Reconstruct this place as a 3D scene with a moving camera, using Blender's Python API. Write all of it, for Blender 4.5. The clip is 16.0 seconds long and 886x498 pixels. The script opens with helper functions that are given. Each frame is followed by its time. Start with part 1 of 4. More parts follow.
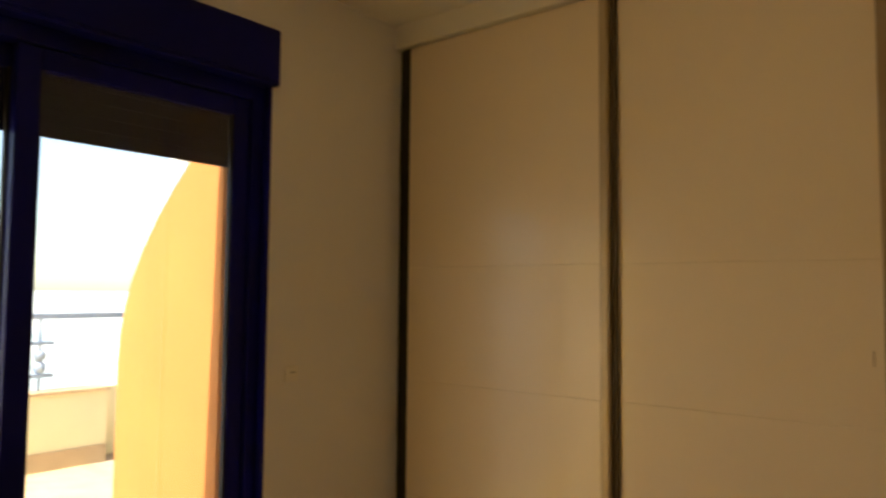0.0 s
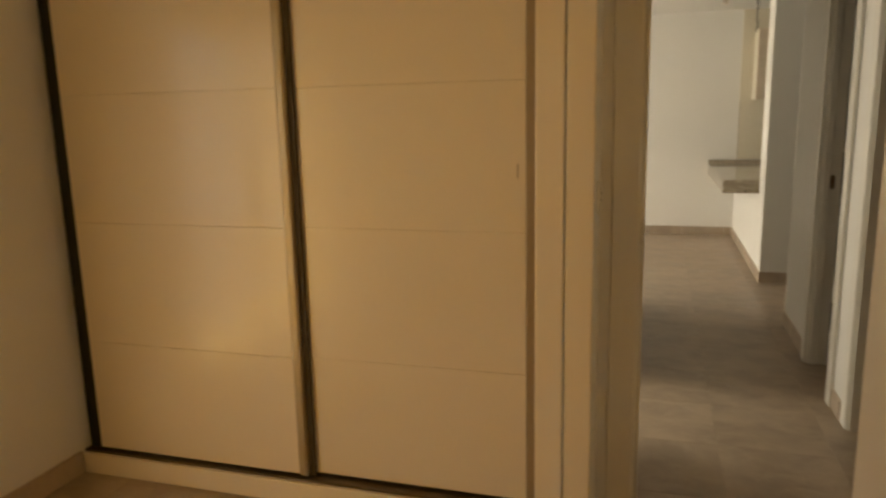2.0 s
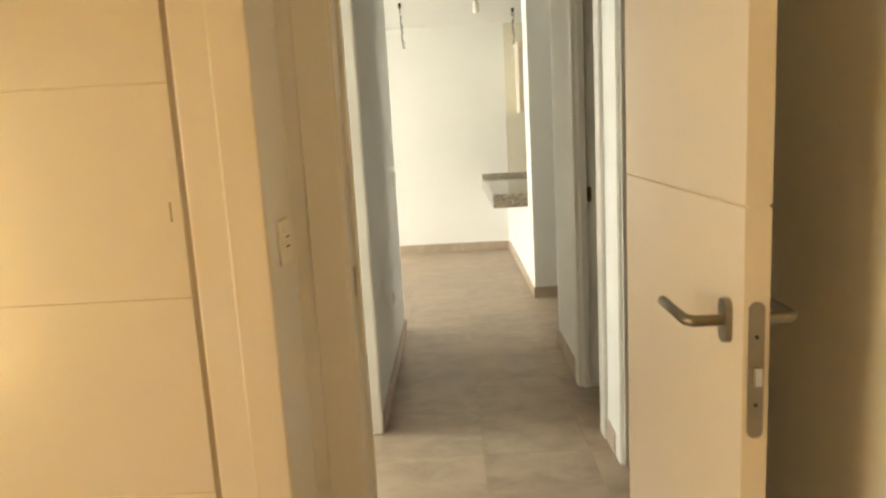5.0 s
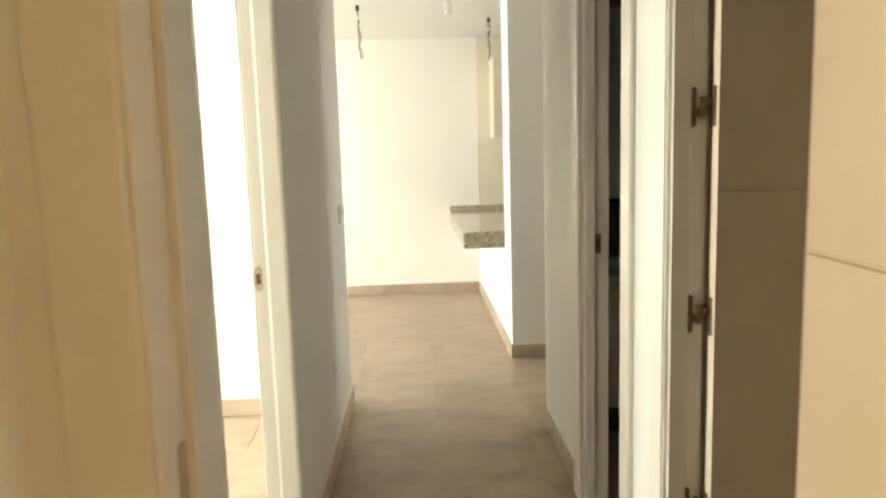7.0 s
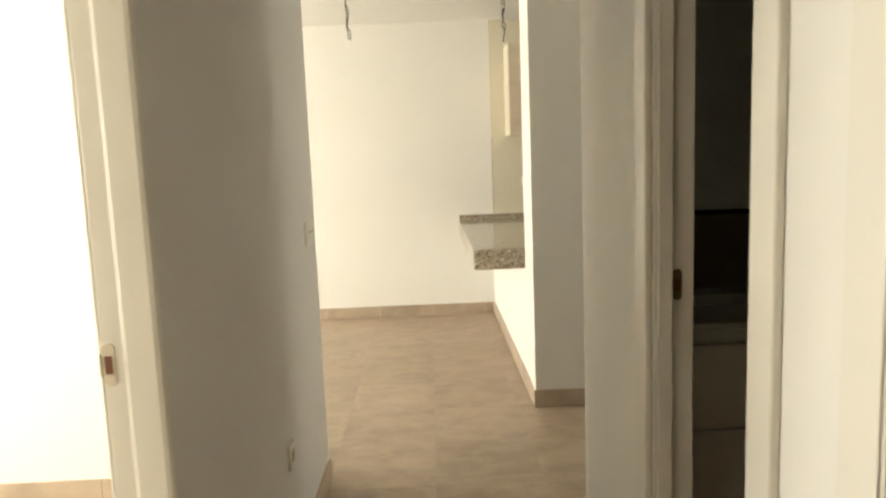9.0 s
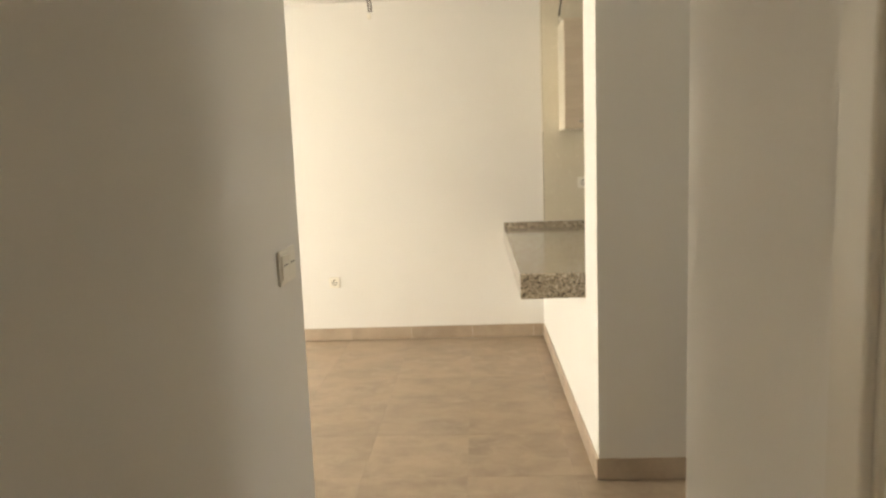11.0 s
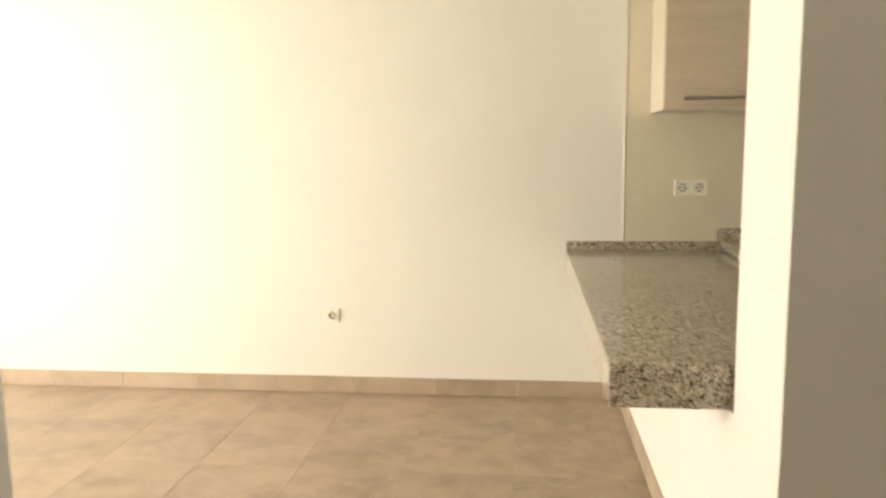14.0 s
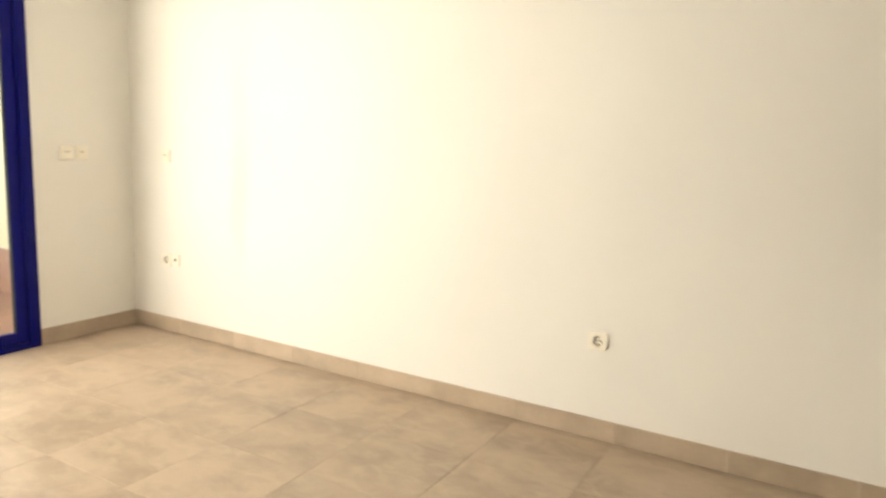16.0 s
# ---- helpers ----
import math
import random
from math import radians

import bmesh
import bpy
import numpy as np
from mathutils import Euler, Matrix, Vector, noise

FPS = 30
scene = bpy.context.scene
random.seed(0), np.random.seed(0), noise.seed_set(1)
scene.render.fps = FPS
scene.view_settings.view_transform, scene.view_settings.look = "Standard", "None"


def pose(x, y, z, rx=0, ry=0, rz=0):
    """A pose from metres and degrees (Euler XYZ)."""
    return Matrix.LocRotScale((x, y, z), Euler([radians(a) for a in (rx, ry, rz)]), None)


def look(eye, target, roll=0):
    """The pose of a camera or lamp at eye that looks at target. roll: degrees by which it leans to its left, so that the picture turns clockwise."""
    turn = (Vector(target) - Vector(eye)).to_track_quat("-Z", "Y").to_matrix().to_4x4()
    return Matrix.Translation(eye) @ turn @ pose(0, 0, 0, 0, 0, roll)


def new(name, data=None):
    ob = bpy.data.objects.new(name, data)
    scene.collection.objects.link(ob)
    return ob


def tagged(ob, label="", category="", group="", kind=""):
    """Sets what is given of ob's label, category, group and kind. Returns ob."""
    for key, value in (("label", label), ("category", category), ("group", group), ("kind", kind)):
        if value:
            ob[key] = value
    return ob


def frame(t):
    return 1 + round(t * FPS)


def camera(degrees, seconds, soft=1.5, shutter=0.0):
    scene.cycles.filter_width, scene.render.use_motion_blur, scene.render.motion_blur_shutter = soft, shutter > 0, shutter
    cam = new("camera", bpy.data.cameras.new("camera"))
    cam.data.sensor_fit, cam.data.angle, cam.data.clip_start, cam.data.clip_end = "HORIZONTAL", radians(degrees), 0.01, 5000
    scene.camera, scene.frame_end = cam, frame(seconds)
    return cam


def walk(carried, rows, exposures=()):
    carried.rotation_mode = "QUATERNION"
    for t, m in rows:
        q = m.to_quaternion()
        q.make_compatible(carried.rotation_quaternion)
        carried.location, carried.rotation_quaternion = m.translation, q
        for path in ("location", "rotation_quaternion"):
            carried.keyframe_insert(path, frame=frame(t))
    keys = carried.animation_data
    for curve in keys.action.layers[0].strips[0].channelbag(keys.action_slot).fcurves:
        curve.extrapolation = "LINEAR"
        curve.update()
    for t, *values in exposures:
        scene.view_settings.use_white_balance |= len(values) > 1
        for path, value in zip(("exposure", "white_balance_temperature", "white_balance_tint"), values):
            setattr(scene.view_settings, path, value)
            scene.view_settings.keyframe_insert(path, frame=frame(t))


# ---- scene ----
cam = camera(64.2, 16.0, soft=2.4, shutter=0.5)

PATH = [
    (0, (0.172, 0.853, 1.414), (-1.084, 2.405, 1.537), 0.5),
    (0.5, (0.186, 0.828, 1.424), (-0.875, 2.53, 1.45), 0.0),
    (1, (0.212, 0.83, 1.442), (-0.655, 2.612, 1.318), 0.0),
    (1.5, (0.24, 0.892, 1.433), (-0.495, 2.734, 1.173), -0.9),
    (2, (0.281, 0.962, 1.417), (-0.293, 2.841, 1.045), -1.3),
    (2.5, (0.316, 1.008, 1.411), (-0.133, 2.912, 0.993), -1.1),
    (3, (0.37, 1.045, 1.409), (0.034, 2.975, 1.004), -0.8),
    (3.5, (0.417, 1.134, 1.405), (0.179, 3.085, 1.034), -1.1),
    (4, (0.469, 1.267, 1.397), (0.326, 3.231, 1.047), -1.7),
    (6.3, (0.495, 2.177, 1.38), (0.551, 4.153, 1.077), -2.4),
    (6.5, (0.481, 2.278, 1.367), (0.548, 4.256, 1.08), -1.8),
    (7, (0.507, 2.573, 1.371), (0.576, 4.553, 1.103), -1.7),
    (7.5, (0.513, 2.853, 1.37), (0.588, 4.835, 1.11), -1.4),
    (8, (0.542, 3.069, 1.359), (0.606, 5.052, 1.106), -1.6),
    (8.5, (0.573, 3.294, 1.37), (0.62, 5.276, 1.107), -2.0),
    (9, (0.589, 3.494, 1.345), (0.619, 5.477, 1.09), -2.2),
    (9.5, (0.612, 3.704, 1.357), (0.606, 5.687, 1.094), -2.0),
    (10, (0.638, 3.906, 1.362), (0.588, 5.888, 1.1), -2.4),
    (12.5, (0.646, 5.028, 1.361), (0.489, 7.003, 1.093), -1.4),
    (13, (0.646, 5.273, 1.337), (0.466, 7.247, 1.067), -1.7),
    (13.5, (0.645, 5.515, 1.332), (0.442, 7.485, 1.057), -1.6),
    (14, (0.625, 5.772, 1.334), (0.388, 7.739, 1.06), -0.9),
    (14.5, (0.588, 5.98, 1.352), (0.22, 7.923, 1.058), -0.4),
    (15, (0.605, 6.154, 1.326), (0.016, 8.042, 1.025), 0.1),
    (15.5, (0.552, 6.346, 1.314), (-0.232, 8.162, 1.017), 1.3),
    (16, (0.412, 6.597, 1.296), (-0.561, 8.314, 0.975), 2.4),
]
EXPOSURES = [(0, 1.44, 6900, 8), (1, 1.36, 7400, 8), (1.5, 1.47, 7500, 10), (2.5, 2.12, 7400, 9), (4, 2.76, 6800, 5), (6.3, 3.03, 6350, 2), (7, 3.12, 6350, 2), (8, 3.04, 6350, 2),
             (9.5, 2.52, 7000, 9), (10.2, 2.38, 7050, 10), (12.5, 2.68, 7100, 11), (14, 2.56, 7150, 11), (14.5, 2.52, 7100, 11), (16, 2.30, 6850, 10)]
walk(cam, [(t, look(eye, target, roll)) for t, eye, target, roll in PATH], EXPOSURES)

# ---- light ----
world = bpy.data.worlds.new("sky")
scene.world = world
world.use_nodes = True
wn = world.node_tree.nodes
sky = wn.new("ShaderNodeTexSky")
sky.sky_type = "NISHITA"
sky.sun_disc = False
sky.sun_elevation = radians(59.9)
sky.sun_rotation = radians(177)
world.node_tree.links.new(sky.outputs[0], wn["Background"].inputs[0])
wn["Background"].inputs[1].default_value = 0.15


def lamp(name, kind, energy, m, color=(1, 1, 1), **more):
    data = bpy.data.lights.new(name, kind)
    data.energy, data.color = energy, color
    if "size" in more:
        data.shape, data.size, data.size_y = "RECTANGLE", more["size"], more["size_y"]
    if "angle" in more:
        data.angle = radians(more["angle"])
    ob = new(name, data)
    ob.matrix_world = m
    return tagged(ob, kind="structure")


lamp("sun", "SUN", 5.0, look((0.6, -11, 19), (0, 0, 0)), (1, 0.93, 0.82), angle=0.5)
# daylight in the three window openings, plus added fill from the hall
lamp("window_light_bedroom", "AREA", 3.5, look((-2.0, 1.13, 1.0), (0, 1.5, 0.9)), (1, 0.60, 0.12), size=0.7, size_y=1.6)
lamp("window_light_bedroom_low", "AREA", 1.0, look((-2.0, 1.52, 0.20), (0, 1.6, 0.45)), (1, 0.62, 0.16), size=1.45, size_y=0.2)
lamp("fill_light_hall", "AREA", 1.75, look((3.97, 6.45, 1.5), (1.6, 7.15, 1.2)), (1, 0.87, 0.68), size=0.75, size_y=1.1)
lamp("window_light_living", "AREA", 21, look((-3.64, 7.45, 1.2), (0, 7.85, 1.2)), (1, 0.94, 0.82), size=1.8, size_y=2.0)
lamp("window_light_small_room", "AREA", 19, look((-3.44, 5.0, 1.4), (0, 5.0, 1.2)), (1, 0.95, 0.84), size=1.5, size_y=1.3)


# ---- materials ----
def material(name, color, rough=0.6, metal=0.0, vary=0.06, scale=3.0, fine=60.0, bump=0.02, coat=0.0, rand=0.0, second=None, axis=None, detail_mix=0.5, gloss=0.5):
    """A painted, plastered, tiled or metal surface: large soft stains, fine grain, slight relief."""
    mat = bpy.data.materials.new(name)
    mat.use_nodes = True
    nt = mat.node_tree
    n, link = nt.nodes, nt.links.new
    b = n["Principled BSDF"]
    b.inputs["Roughness"].default_value = rough
    b.inputs["Metallic"].default_value = metal
    b.inputs["Coat Weight"].default_value = coat
    b.inputs["Specular IOR Level"].default_value = gloss
    geo = n.new("ShaderNodeNewGeometry")
    src = geo.outputs["Position"]
    mp = n.new("ShaderNodeMapping")
    link(src, mp.inputs[0])
    if axis:
        mp.inputs["Scale"].default_value = axis
    big = n.new("ShaderNodeTexNoise")
    big.inputs["Scale"].default_value = scale
    big.inputs["Detail"].default_value = 5
    link(mp.outputs[0], big.inputs[0])
    small = n.new("ShaderNodeTexNoise")
    small.inputs["Scale"].default_value = fine
    small.inputs["Detail"].default_value = 4
    link(mp.outputs[0], small.inputs[0])
    if rand:
        info = n.new("ShaderNodeObjectInfo")
        off = n.new("ShaderNodeVectorMath")
        off.operation = "ADD"
        mul = n.new("ShaderNodeMath")
        mul.operation = "MULTIPLY"
        mul.inputs[1].default_value = 37.0
        link(info.outputs["Random"], mul.inputs[0])
        comb = n.new("ShaderNodeCombineXYZ")
        link(mul.outputs[0], comb.inputs[0])
        link(mul.outputs[0], comb.inputs[2])
        link(mp.outputs[0], off.inputs[0])
        link(comb.outputs[0], off.inputs[1])
        link(off.outputs[0], big.inputs[0])
    ramp = n.new("ShaderNodeMapRange")
    ramp.inputs["From Min"].default_value, ramp.inputs["From Max"].default_value = 0.3, 0.7
    link(big.outputs["Fac"], ramp.inputs["Value"])
    mix = n.new("ShaderNodeMix")
    mix.data_type = "RGBA"
    dark = second or tuple(c * (1 - 2 * vary) for c in color)
    mix.inputs["A"].default_value = (*dark, 1)
    mix.inputs["B"].default_value = (*color, 1)
    link(ramp.outputs[0], mix.inputs["Factor"])
    grain = n.new("ShaderNodeMix")
    grain.data_type = "RGBA"
    grain.blend_type = "OVERLAY"
    grain.inputs["Factor"].default_value = min(0.9, vary * 2 * detail_mix)
    link(mix.outputs["Result"], grain.inputs["A"])
    link(small.outputs["Fac"], grain.inputs["B"])
    out = grain.outputs["Result"]
    if rand:
        hsv = n.new("ShaderNodeHueSaturation")
        val = n.new("ShaderNodeMapRange")
        val.inputs["To Min"].default_value, val.inputs["To Max"].default_value = 1 - rand, 1 + rand
        link(info.outputs["Random"], val.inputs["Value"])
        link(val.outputs[0], hsv.inputs["Value"])
        link(out, hsv.inputs["Color"])
        out = hsv.outputs[0]
    link(out, b.inputs["Base Color"])
    rr = n.new("ShaderNodeMapRange")
    rr.inputs["To Min"].default_value, rr.inputs["To Max"].default_value = max(0.03, rough - 0.08), min(1, rough + 0.08)
    link(small.outputs["Fac"], rr.inputs["Value"])
    link(rr.outputs[0], b.inputs["Roughness"])
    bp = n.new("ShaderNodeBump")
    bp.inputs["Strength"].default_value = bump * 10
    bp.inputs["Distance"].default_value = 0.002
    link(small.outputs["Fac"], bp.inputs["Height"])
    link(bp.outputs[0], b.inputs["Normal"])
    return mat


def granite_material():
    mat = bpy.data.materials.new("granite")
    mat.use_nodes = True
    nt = mat.node_tree
    n, link = nt.nodes, nt.links.new
    b = n["Principled BSDF"]
    geo = n.new("ShaderNodeNewGeometry")
    mp = n.new("ShaderNodeMapping")
    mp.inputs["Rotation"].default_value = (0.5, 0.4, 0.7)
    link(geo.outputs["Position"], mp.inputs[0])
    v = n.new("ShaderNodeTexVoronoi")
    v.inputs["Scale"].default_value = 250
    link(mp.outputs[0], v.inputs["Vector"])
    wob = n.new("ShaderNodeTexNoise")
    wob.inputs["Scale"].default_value = 60
    wob.inputs["Detail"].default_value = 3
    link(mp.outputs[0], wob.inputs[0])
    sep = n.new("ShaderNodeSeparateColor")
    link(v.outputs["Color"], sep.inputs[0])
    add = n.new("ShaderNodeMath")
    add.operation = "MULTIPLY_ADD"
    add.inputs[1].default_value = 0.7
    link(sep.outputs[0], add.inputs[0])
    half = n.new("ShaderNodeMath")
    half.operation = "MULTIPLY_ADD"
    half.inputs[1].default_value, half.inputs[2].default_value = 0.9, -0.3
    link(wob.outputs["Fac"], half.inputs[0])
    link(half.outputs[0], add.inputs[2])
    r = n.new("ShaderNodeValToRGB")
    r.color_ramp.interpolation = "LINEAR"
    e = r.color_ramp.elements
    e[0].position, e[0].color = 0.12, (0.03, 0.027, 0.024, 1)
    e[1].position, e[1].color = 0.95, (0.76, 0.68, 0.56, 1)
    for p, c in ((0.27, (0.095, 0.08, 0.06, 1)), (0.36, (0.34, 0.28, 0.21, 1)), (0.60, (0.52, 0.435, 0.335, 1))):
        e.new(p).color = c
    link(add.outputs[0], r.inputs[0])
    link(r.outputs[0], b.inputs["Base Color"])
    b.inputs["Roughness"].default_value = 0.12
    b.inputs["Coat Weight"].default_value = 0.3
    b.inputs["Coat Roughness"].default_value = 0.05
    return mat


def tile_material():
    """Cement-look porcelain: cloudy patches, brushed streaks and pale mineral veins, different on every tile."""
    mat = bpy.data.materials.new("cement_look_tile")
    mat.use_nodes = True
    n, link = mat.node_tree.nodes, mat.node_tree.links.new
    b = n["Principled BSDF"]
    geo, info = n.new("ShaderNodeNewGeometry"), n.new("ShaderNodeObjectInfo")
    shift = n.new("ShaderNodeVectorMath")
    shift.operation = "SCALE"
    comb = n.new("ShaderNodeCombineXYZ")
    comb.inputs[0].default_value, comb.inputs[1].default_value, comb.inputs[2].default_value = 31.0, 17.0, 53.0
    link(comb.outputs[0], shift.inputs[0])
    link(info.outputs["Random"], shift.inputs["Scale"])
    add = n.new("ShaderNodeVectorMath")
    add.operation = "ADD"
    link(geo.outputs["Position"], add.inputs[0])
    link(shift.outputs[0], add.inputs[1])

    def noise(scale, detail, rough, twist, stretch, lo, hi):
        mp = n.new("ShaderNodeMapping")
        mp.inputs["Scale"].default_value = stretch
        link(add.outputs[0], mp.inputs[0])
        t = n.new("ShaderNodeTexNoise")
        t.inputs["Scale"].default_value, t.inputs["Detail"].default_value = scale, detail
        t.inputs["Roughness"].default_value, t.inputs["Distortion"].default_value = rough, twist
        link(mp.outputs[0], t.inputs[0])
        r = n.new("ShaderNodeMapRange")
        r.inputs["From Min"].default_value, r.inputs["From Max"].default_value = lo, hi
        link(t.outputs["Fac"], r.inputs["Value"])
        return r.outputs[0], t.outputs["Fac"]

    def blend(a, c, fac, kind="MIX"):
        m = n.new("ShaderNodeMix")
        m.data_type, m.blend_type = "RGBA", kind
        for sock, v in (("A", a), ("B", c)):
            if isinstance(v, tuple):
                m.inputs[sock].default_value = (*v, 1)
            else:
                link(v, m.inputs[sock])
        if isinstance(fac, float):
            m.inputs["Factor"].default_value = fac
        else:
            link(fac, m.inputs["Factor"])
        return m.outputs["Result"]
    cloud, _ = noise(4.2, 6, 0.58, 0.3, (0.9, 1.1, 1), 0.36, 0.62)
    streak, _ = noise(8.5, 6, 0.6, 0.6, (0.8, 1.2, 1), 0.46, 0.66)
    vein, _ = noise(6.0, 8, 0.7, 0.8, (1, 1, 1), 0.55, 0.68)
    fine, raw = noise(70.0, 4, 0.6, 0.0, (1, 1, 1), 0.3, 0.7)
    col = blend((0.318, 0.242, 0.170), (0.438, 0.343, 0.250), cloud)
    col = blend(col, (0.490, 0.391, 0.290), dim(n, link, streak, 0.5))
    col = blend(col, (0.52, 0.425, 0.315), dim(n, link, vein, 0.30))
    col = blend(col, (0.30, 0.235, 0.175), dim(n, link, fine, 0.12))
    val = n.new("ShaderNodeMapRange")
    val.inputs["To Min"].default_value, val.inputs["To Max"].default_value = 0.95, 1.05
    link(info.outputs["Random"], val.inputs["Value"])
    hsv = n.new("ShaderNodeHueSaturation")
    link(val.outputs[0], hsv.inputs["Value"])
    link(col, hsv.inputs["Color"])
    link(hsv.outputs[0], b.inputs["Base Color"])
    rr = n.new("ShaderNodeMapRange")
    rr.inputs["To Min"].default_value, rr.inputs["To Max"].default_value = 0.36, 0.5
    link(cloud, rr.inputs["Value"])
    link(rr.outputs[0], b.inputs["Roughness"])
    bp = n.new("ShaderNodeBump")
    bp.inputs["Strength"].default_value, bp.inputs["Distance"].default_value = 0.06, 0.002
    link(raw, bp.inputs["Height"])
    link(bp.outputs[0], b.inputs["Normal"])
    return mat


def dim(n, link, socket_out, by):
    m = n.new("ShaderNodeMath")
    m.operation = "MULTIPLY"
    m.inputs[1].default_value = by
    link(socket_out, m.inputs[0])
    return m.outputs[0]


def glass_material():
    mat = bpy.data.materials.new("window_glass")
    mat.use_nodes = True
    b = mat.node_tree.nodes["Principled BSDF"]
    b.inputs["Transmission Weight"].default_value = 1
    b.inputs["Roughness"].default_value = 0.0
    b.inputs["IOR"].default_value = 1.45
    b.inputs["Base Color"].default_value = (0.97, 0.98, 0.97, 1)
    return mat


PAINT = material("white_wall_paint", (0.83, 0.81, 0.765), 0.75, vary=0.018, scale=1.1, fine=180, bump=0.025)
CEIL = material("ceiling_paint", (0.83, 0.82, 0.785), 0.8, vary=0.012, scale=1.2, fine=160, bump=0.02)
LACQUER = material("cream_lacquer", (0.79, 0.685, 0.55), 0.32, vary=0.012, scale=2.0, fine=120, bump=0.008, coat=0.15)
TRIM = material("white_lacquer", (0.80, 0.77, 0.70), 0.35, vary=0.012, scale=2.0, fine=120, bump=0.008, coat=0.15)
TILE = tile_material()
SKIRT = material("cement_look_skirting", (0.53, 0.425, 0.32), 0.45, vary=0.08, scale=5, fine=45, bump=0.02, rand=0.06, second=(0.40, 0.318, 0.236))
GROUT = material("grout", (0.43, 0.34, 0.25), 0.9, vary=0.08, scale=8, fine=90, bump=0.04)
GRANITE = granite_material()
BLUE = material("blue_lacquered_aluminium", (0.003, 0.004, 0.135), 0.42, vary=0.05, scale=6, fine=200, bump=0.006, gloss=0.12)
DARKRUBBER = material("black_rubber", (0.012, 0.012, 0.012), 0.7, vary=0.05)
ORANGE = material("orange_render", (0.66, 0.25, 0.06), 0.85, vary=0.06, scale=2.5, fine=70, bump=0.08)
YELLOW = material("yellow_render", (0.86, 0.76, 0.46), 0.85, vary=0.05, scale=2.5, fine=70, bump=0.08)
SANDTILE = material("sand_terrace_tile", (0.58, 0.43, 0.25), 0.7, vary=0.12, scale=5, fine=60, bump=0.04, rand=0.1)
TERRACOTTA = material("terracotta_paving", (0.45, 0.24, 0.14), 0.7, vary=0.12, scale=5, fine=60, bump=0.04, rand=0.1)
STEEL = material("brushed_nickel", (0.30, 0.265, 0.22), 0.34, metal=1.0, vary=0.06, scale=20, fine=300, bump=0.01)
BRASS = material("dull_brass", (0.27, 0.205, 0.125), 0.4, metal=1.0, vary=0.08, scale=20, fine=300, bump=0.01)
STRIKE = material("satin_strike_metal", (0.55, 0.49, 0.40), 0.35, metal=1.0, vary=0.05, scale=20, fine=300)
SLOT = material("wood_in_slot", (0.17, 0.06, 0.03), 0.8, vary=0.1, scale=30)
GRIP = material("champagne_lacquer_profile", (0.44, 0.355, 0.24), 0.38, metal=0.25, vary=0.04, scale=6, fine=150)
GAPSHADE = material("gap_shade_brown", (0.075, 0.055, 0.036), 0.8, vary=0.1, scale=12, fine=300)
BRONZE = material("bronze_lacquer", (0.36, 0.27, 0.17), 0.4, vary=0.04, scale=6, fine=150)
CHROME = material("chrome", (0.6, 0.6, 0.6), 0.08, metal=1.0, vary=0.02)
ALU = material("champagne_aluminium", (0.17, 0.13, 0.088), 0.42, metal=0.8, vary=0.04, scale=10, fine=200)
HANDLE = material("satin_steel_bar", (0.55, 0.51, 0.45), 0.3, metal=1.0, vary=0.04, scale=20, fine=300)
HOLE = material("dark_recess", (0.03, 0.018, 0.012), 0.9, vary=0.1)
PLASTIC = material("white_plastic", (0.87, 0.83, 0.73), 0.4, vary=0.01, fine=200, bump=0.004)
CREAMTILE = material("cream_wall_tile", (0.74, 0.68, 0.55), 0.25, vary=0.03, scale=2.5, fine=50, bump=0.01)
WOODFRONT = material("pale_wood_grain", (0.70, 0.60, 0.475), 0.45, vary=0.08, scale=2.0, fine=26, bump=0.03, axis=(1, 1, 9), second=(0.62, 0.52, 0.405), detail_mix=1.0)
CARCASS = material("cream_melamine", (0.74, 0.68, 0.56), 0.4, vary=0.02)
WIRE = material("grey_wire", (0.09, 0.08, 0.06), 0.6, vary=0.1)
CERAMIC = material("white_ceramic", (0.72, 0.71, 0.68), 0.12, vary=0.01, coat=0.4)
MIRROR = material("mirror_silver", (0.85, 0.87, 0.86), 0.03, metal=1.0, vary=0.0, bump=0.0)
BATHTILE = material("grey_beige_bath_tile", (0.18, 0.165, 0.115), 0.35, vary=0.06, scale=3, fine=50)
GLASS = glass_material()
RAIL = material("grey_blue_metal", (0.36, 0.44, 0.55), 0.45, metal=0.3, vary=0.05)
SLAT = material("dark_blue_shutter_slats", (0.003, 0.004, 0.03), 0.5, gloss=0.12, vary=0.06, scale=8, fine=120)
# distance haze is mixed into the pale base colour
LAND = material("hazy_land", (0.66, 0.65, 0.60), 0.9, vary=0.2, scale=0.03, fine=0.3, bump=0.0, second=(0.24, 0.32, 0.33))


# ---- mesh helpers ----
def box(bm, x0, x1, y0, y1, z0, z1, bevel=0.0, turn=0.0, seg=2):
    made = bmesh.ops.create_cube(bm, size=1.0)["verts"]
    bmesh.ops.scale(bm, vec=(x1 - x0, y1 - y0, z1 - z0), verts=made)
    if bevel:
        edges = list({e for v in made for e in v.link_edges})
        res = bmesh.ops.bevel(bm, geom=edges, offset=bevel, segments=seg, affect="EDGES", profile=0.5, clamp_overlap=True)
        made = list({v for v in res["verts"]} | {v for v in made if v.is_valid})
    if turn:
        bmesh.ops.rotate(bm, verts=made, cent=(0, 0, 0), matrix=Matrix.Rotation(radians(turn), 3, "Z"))
    bmesh.ops.translate(bm, vec=((x0 + x1) / 2, (y0 + y1) / 2, (z0 + z1) / 2), verts=made)
    return made


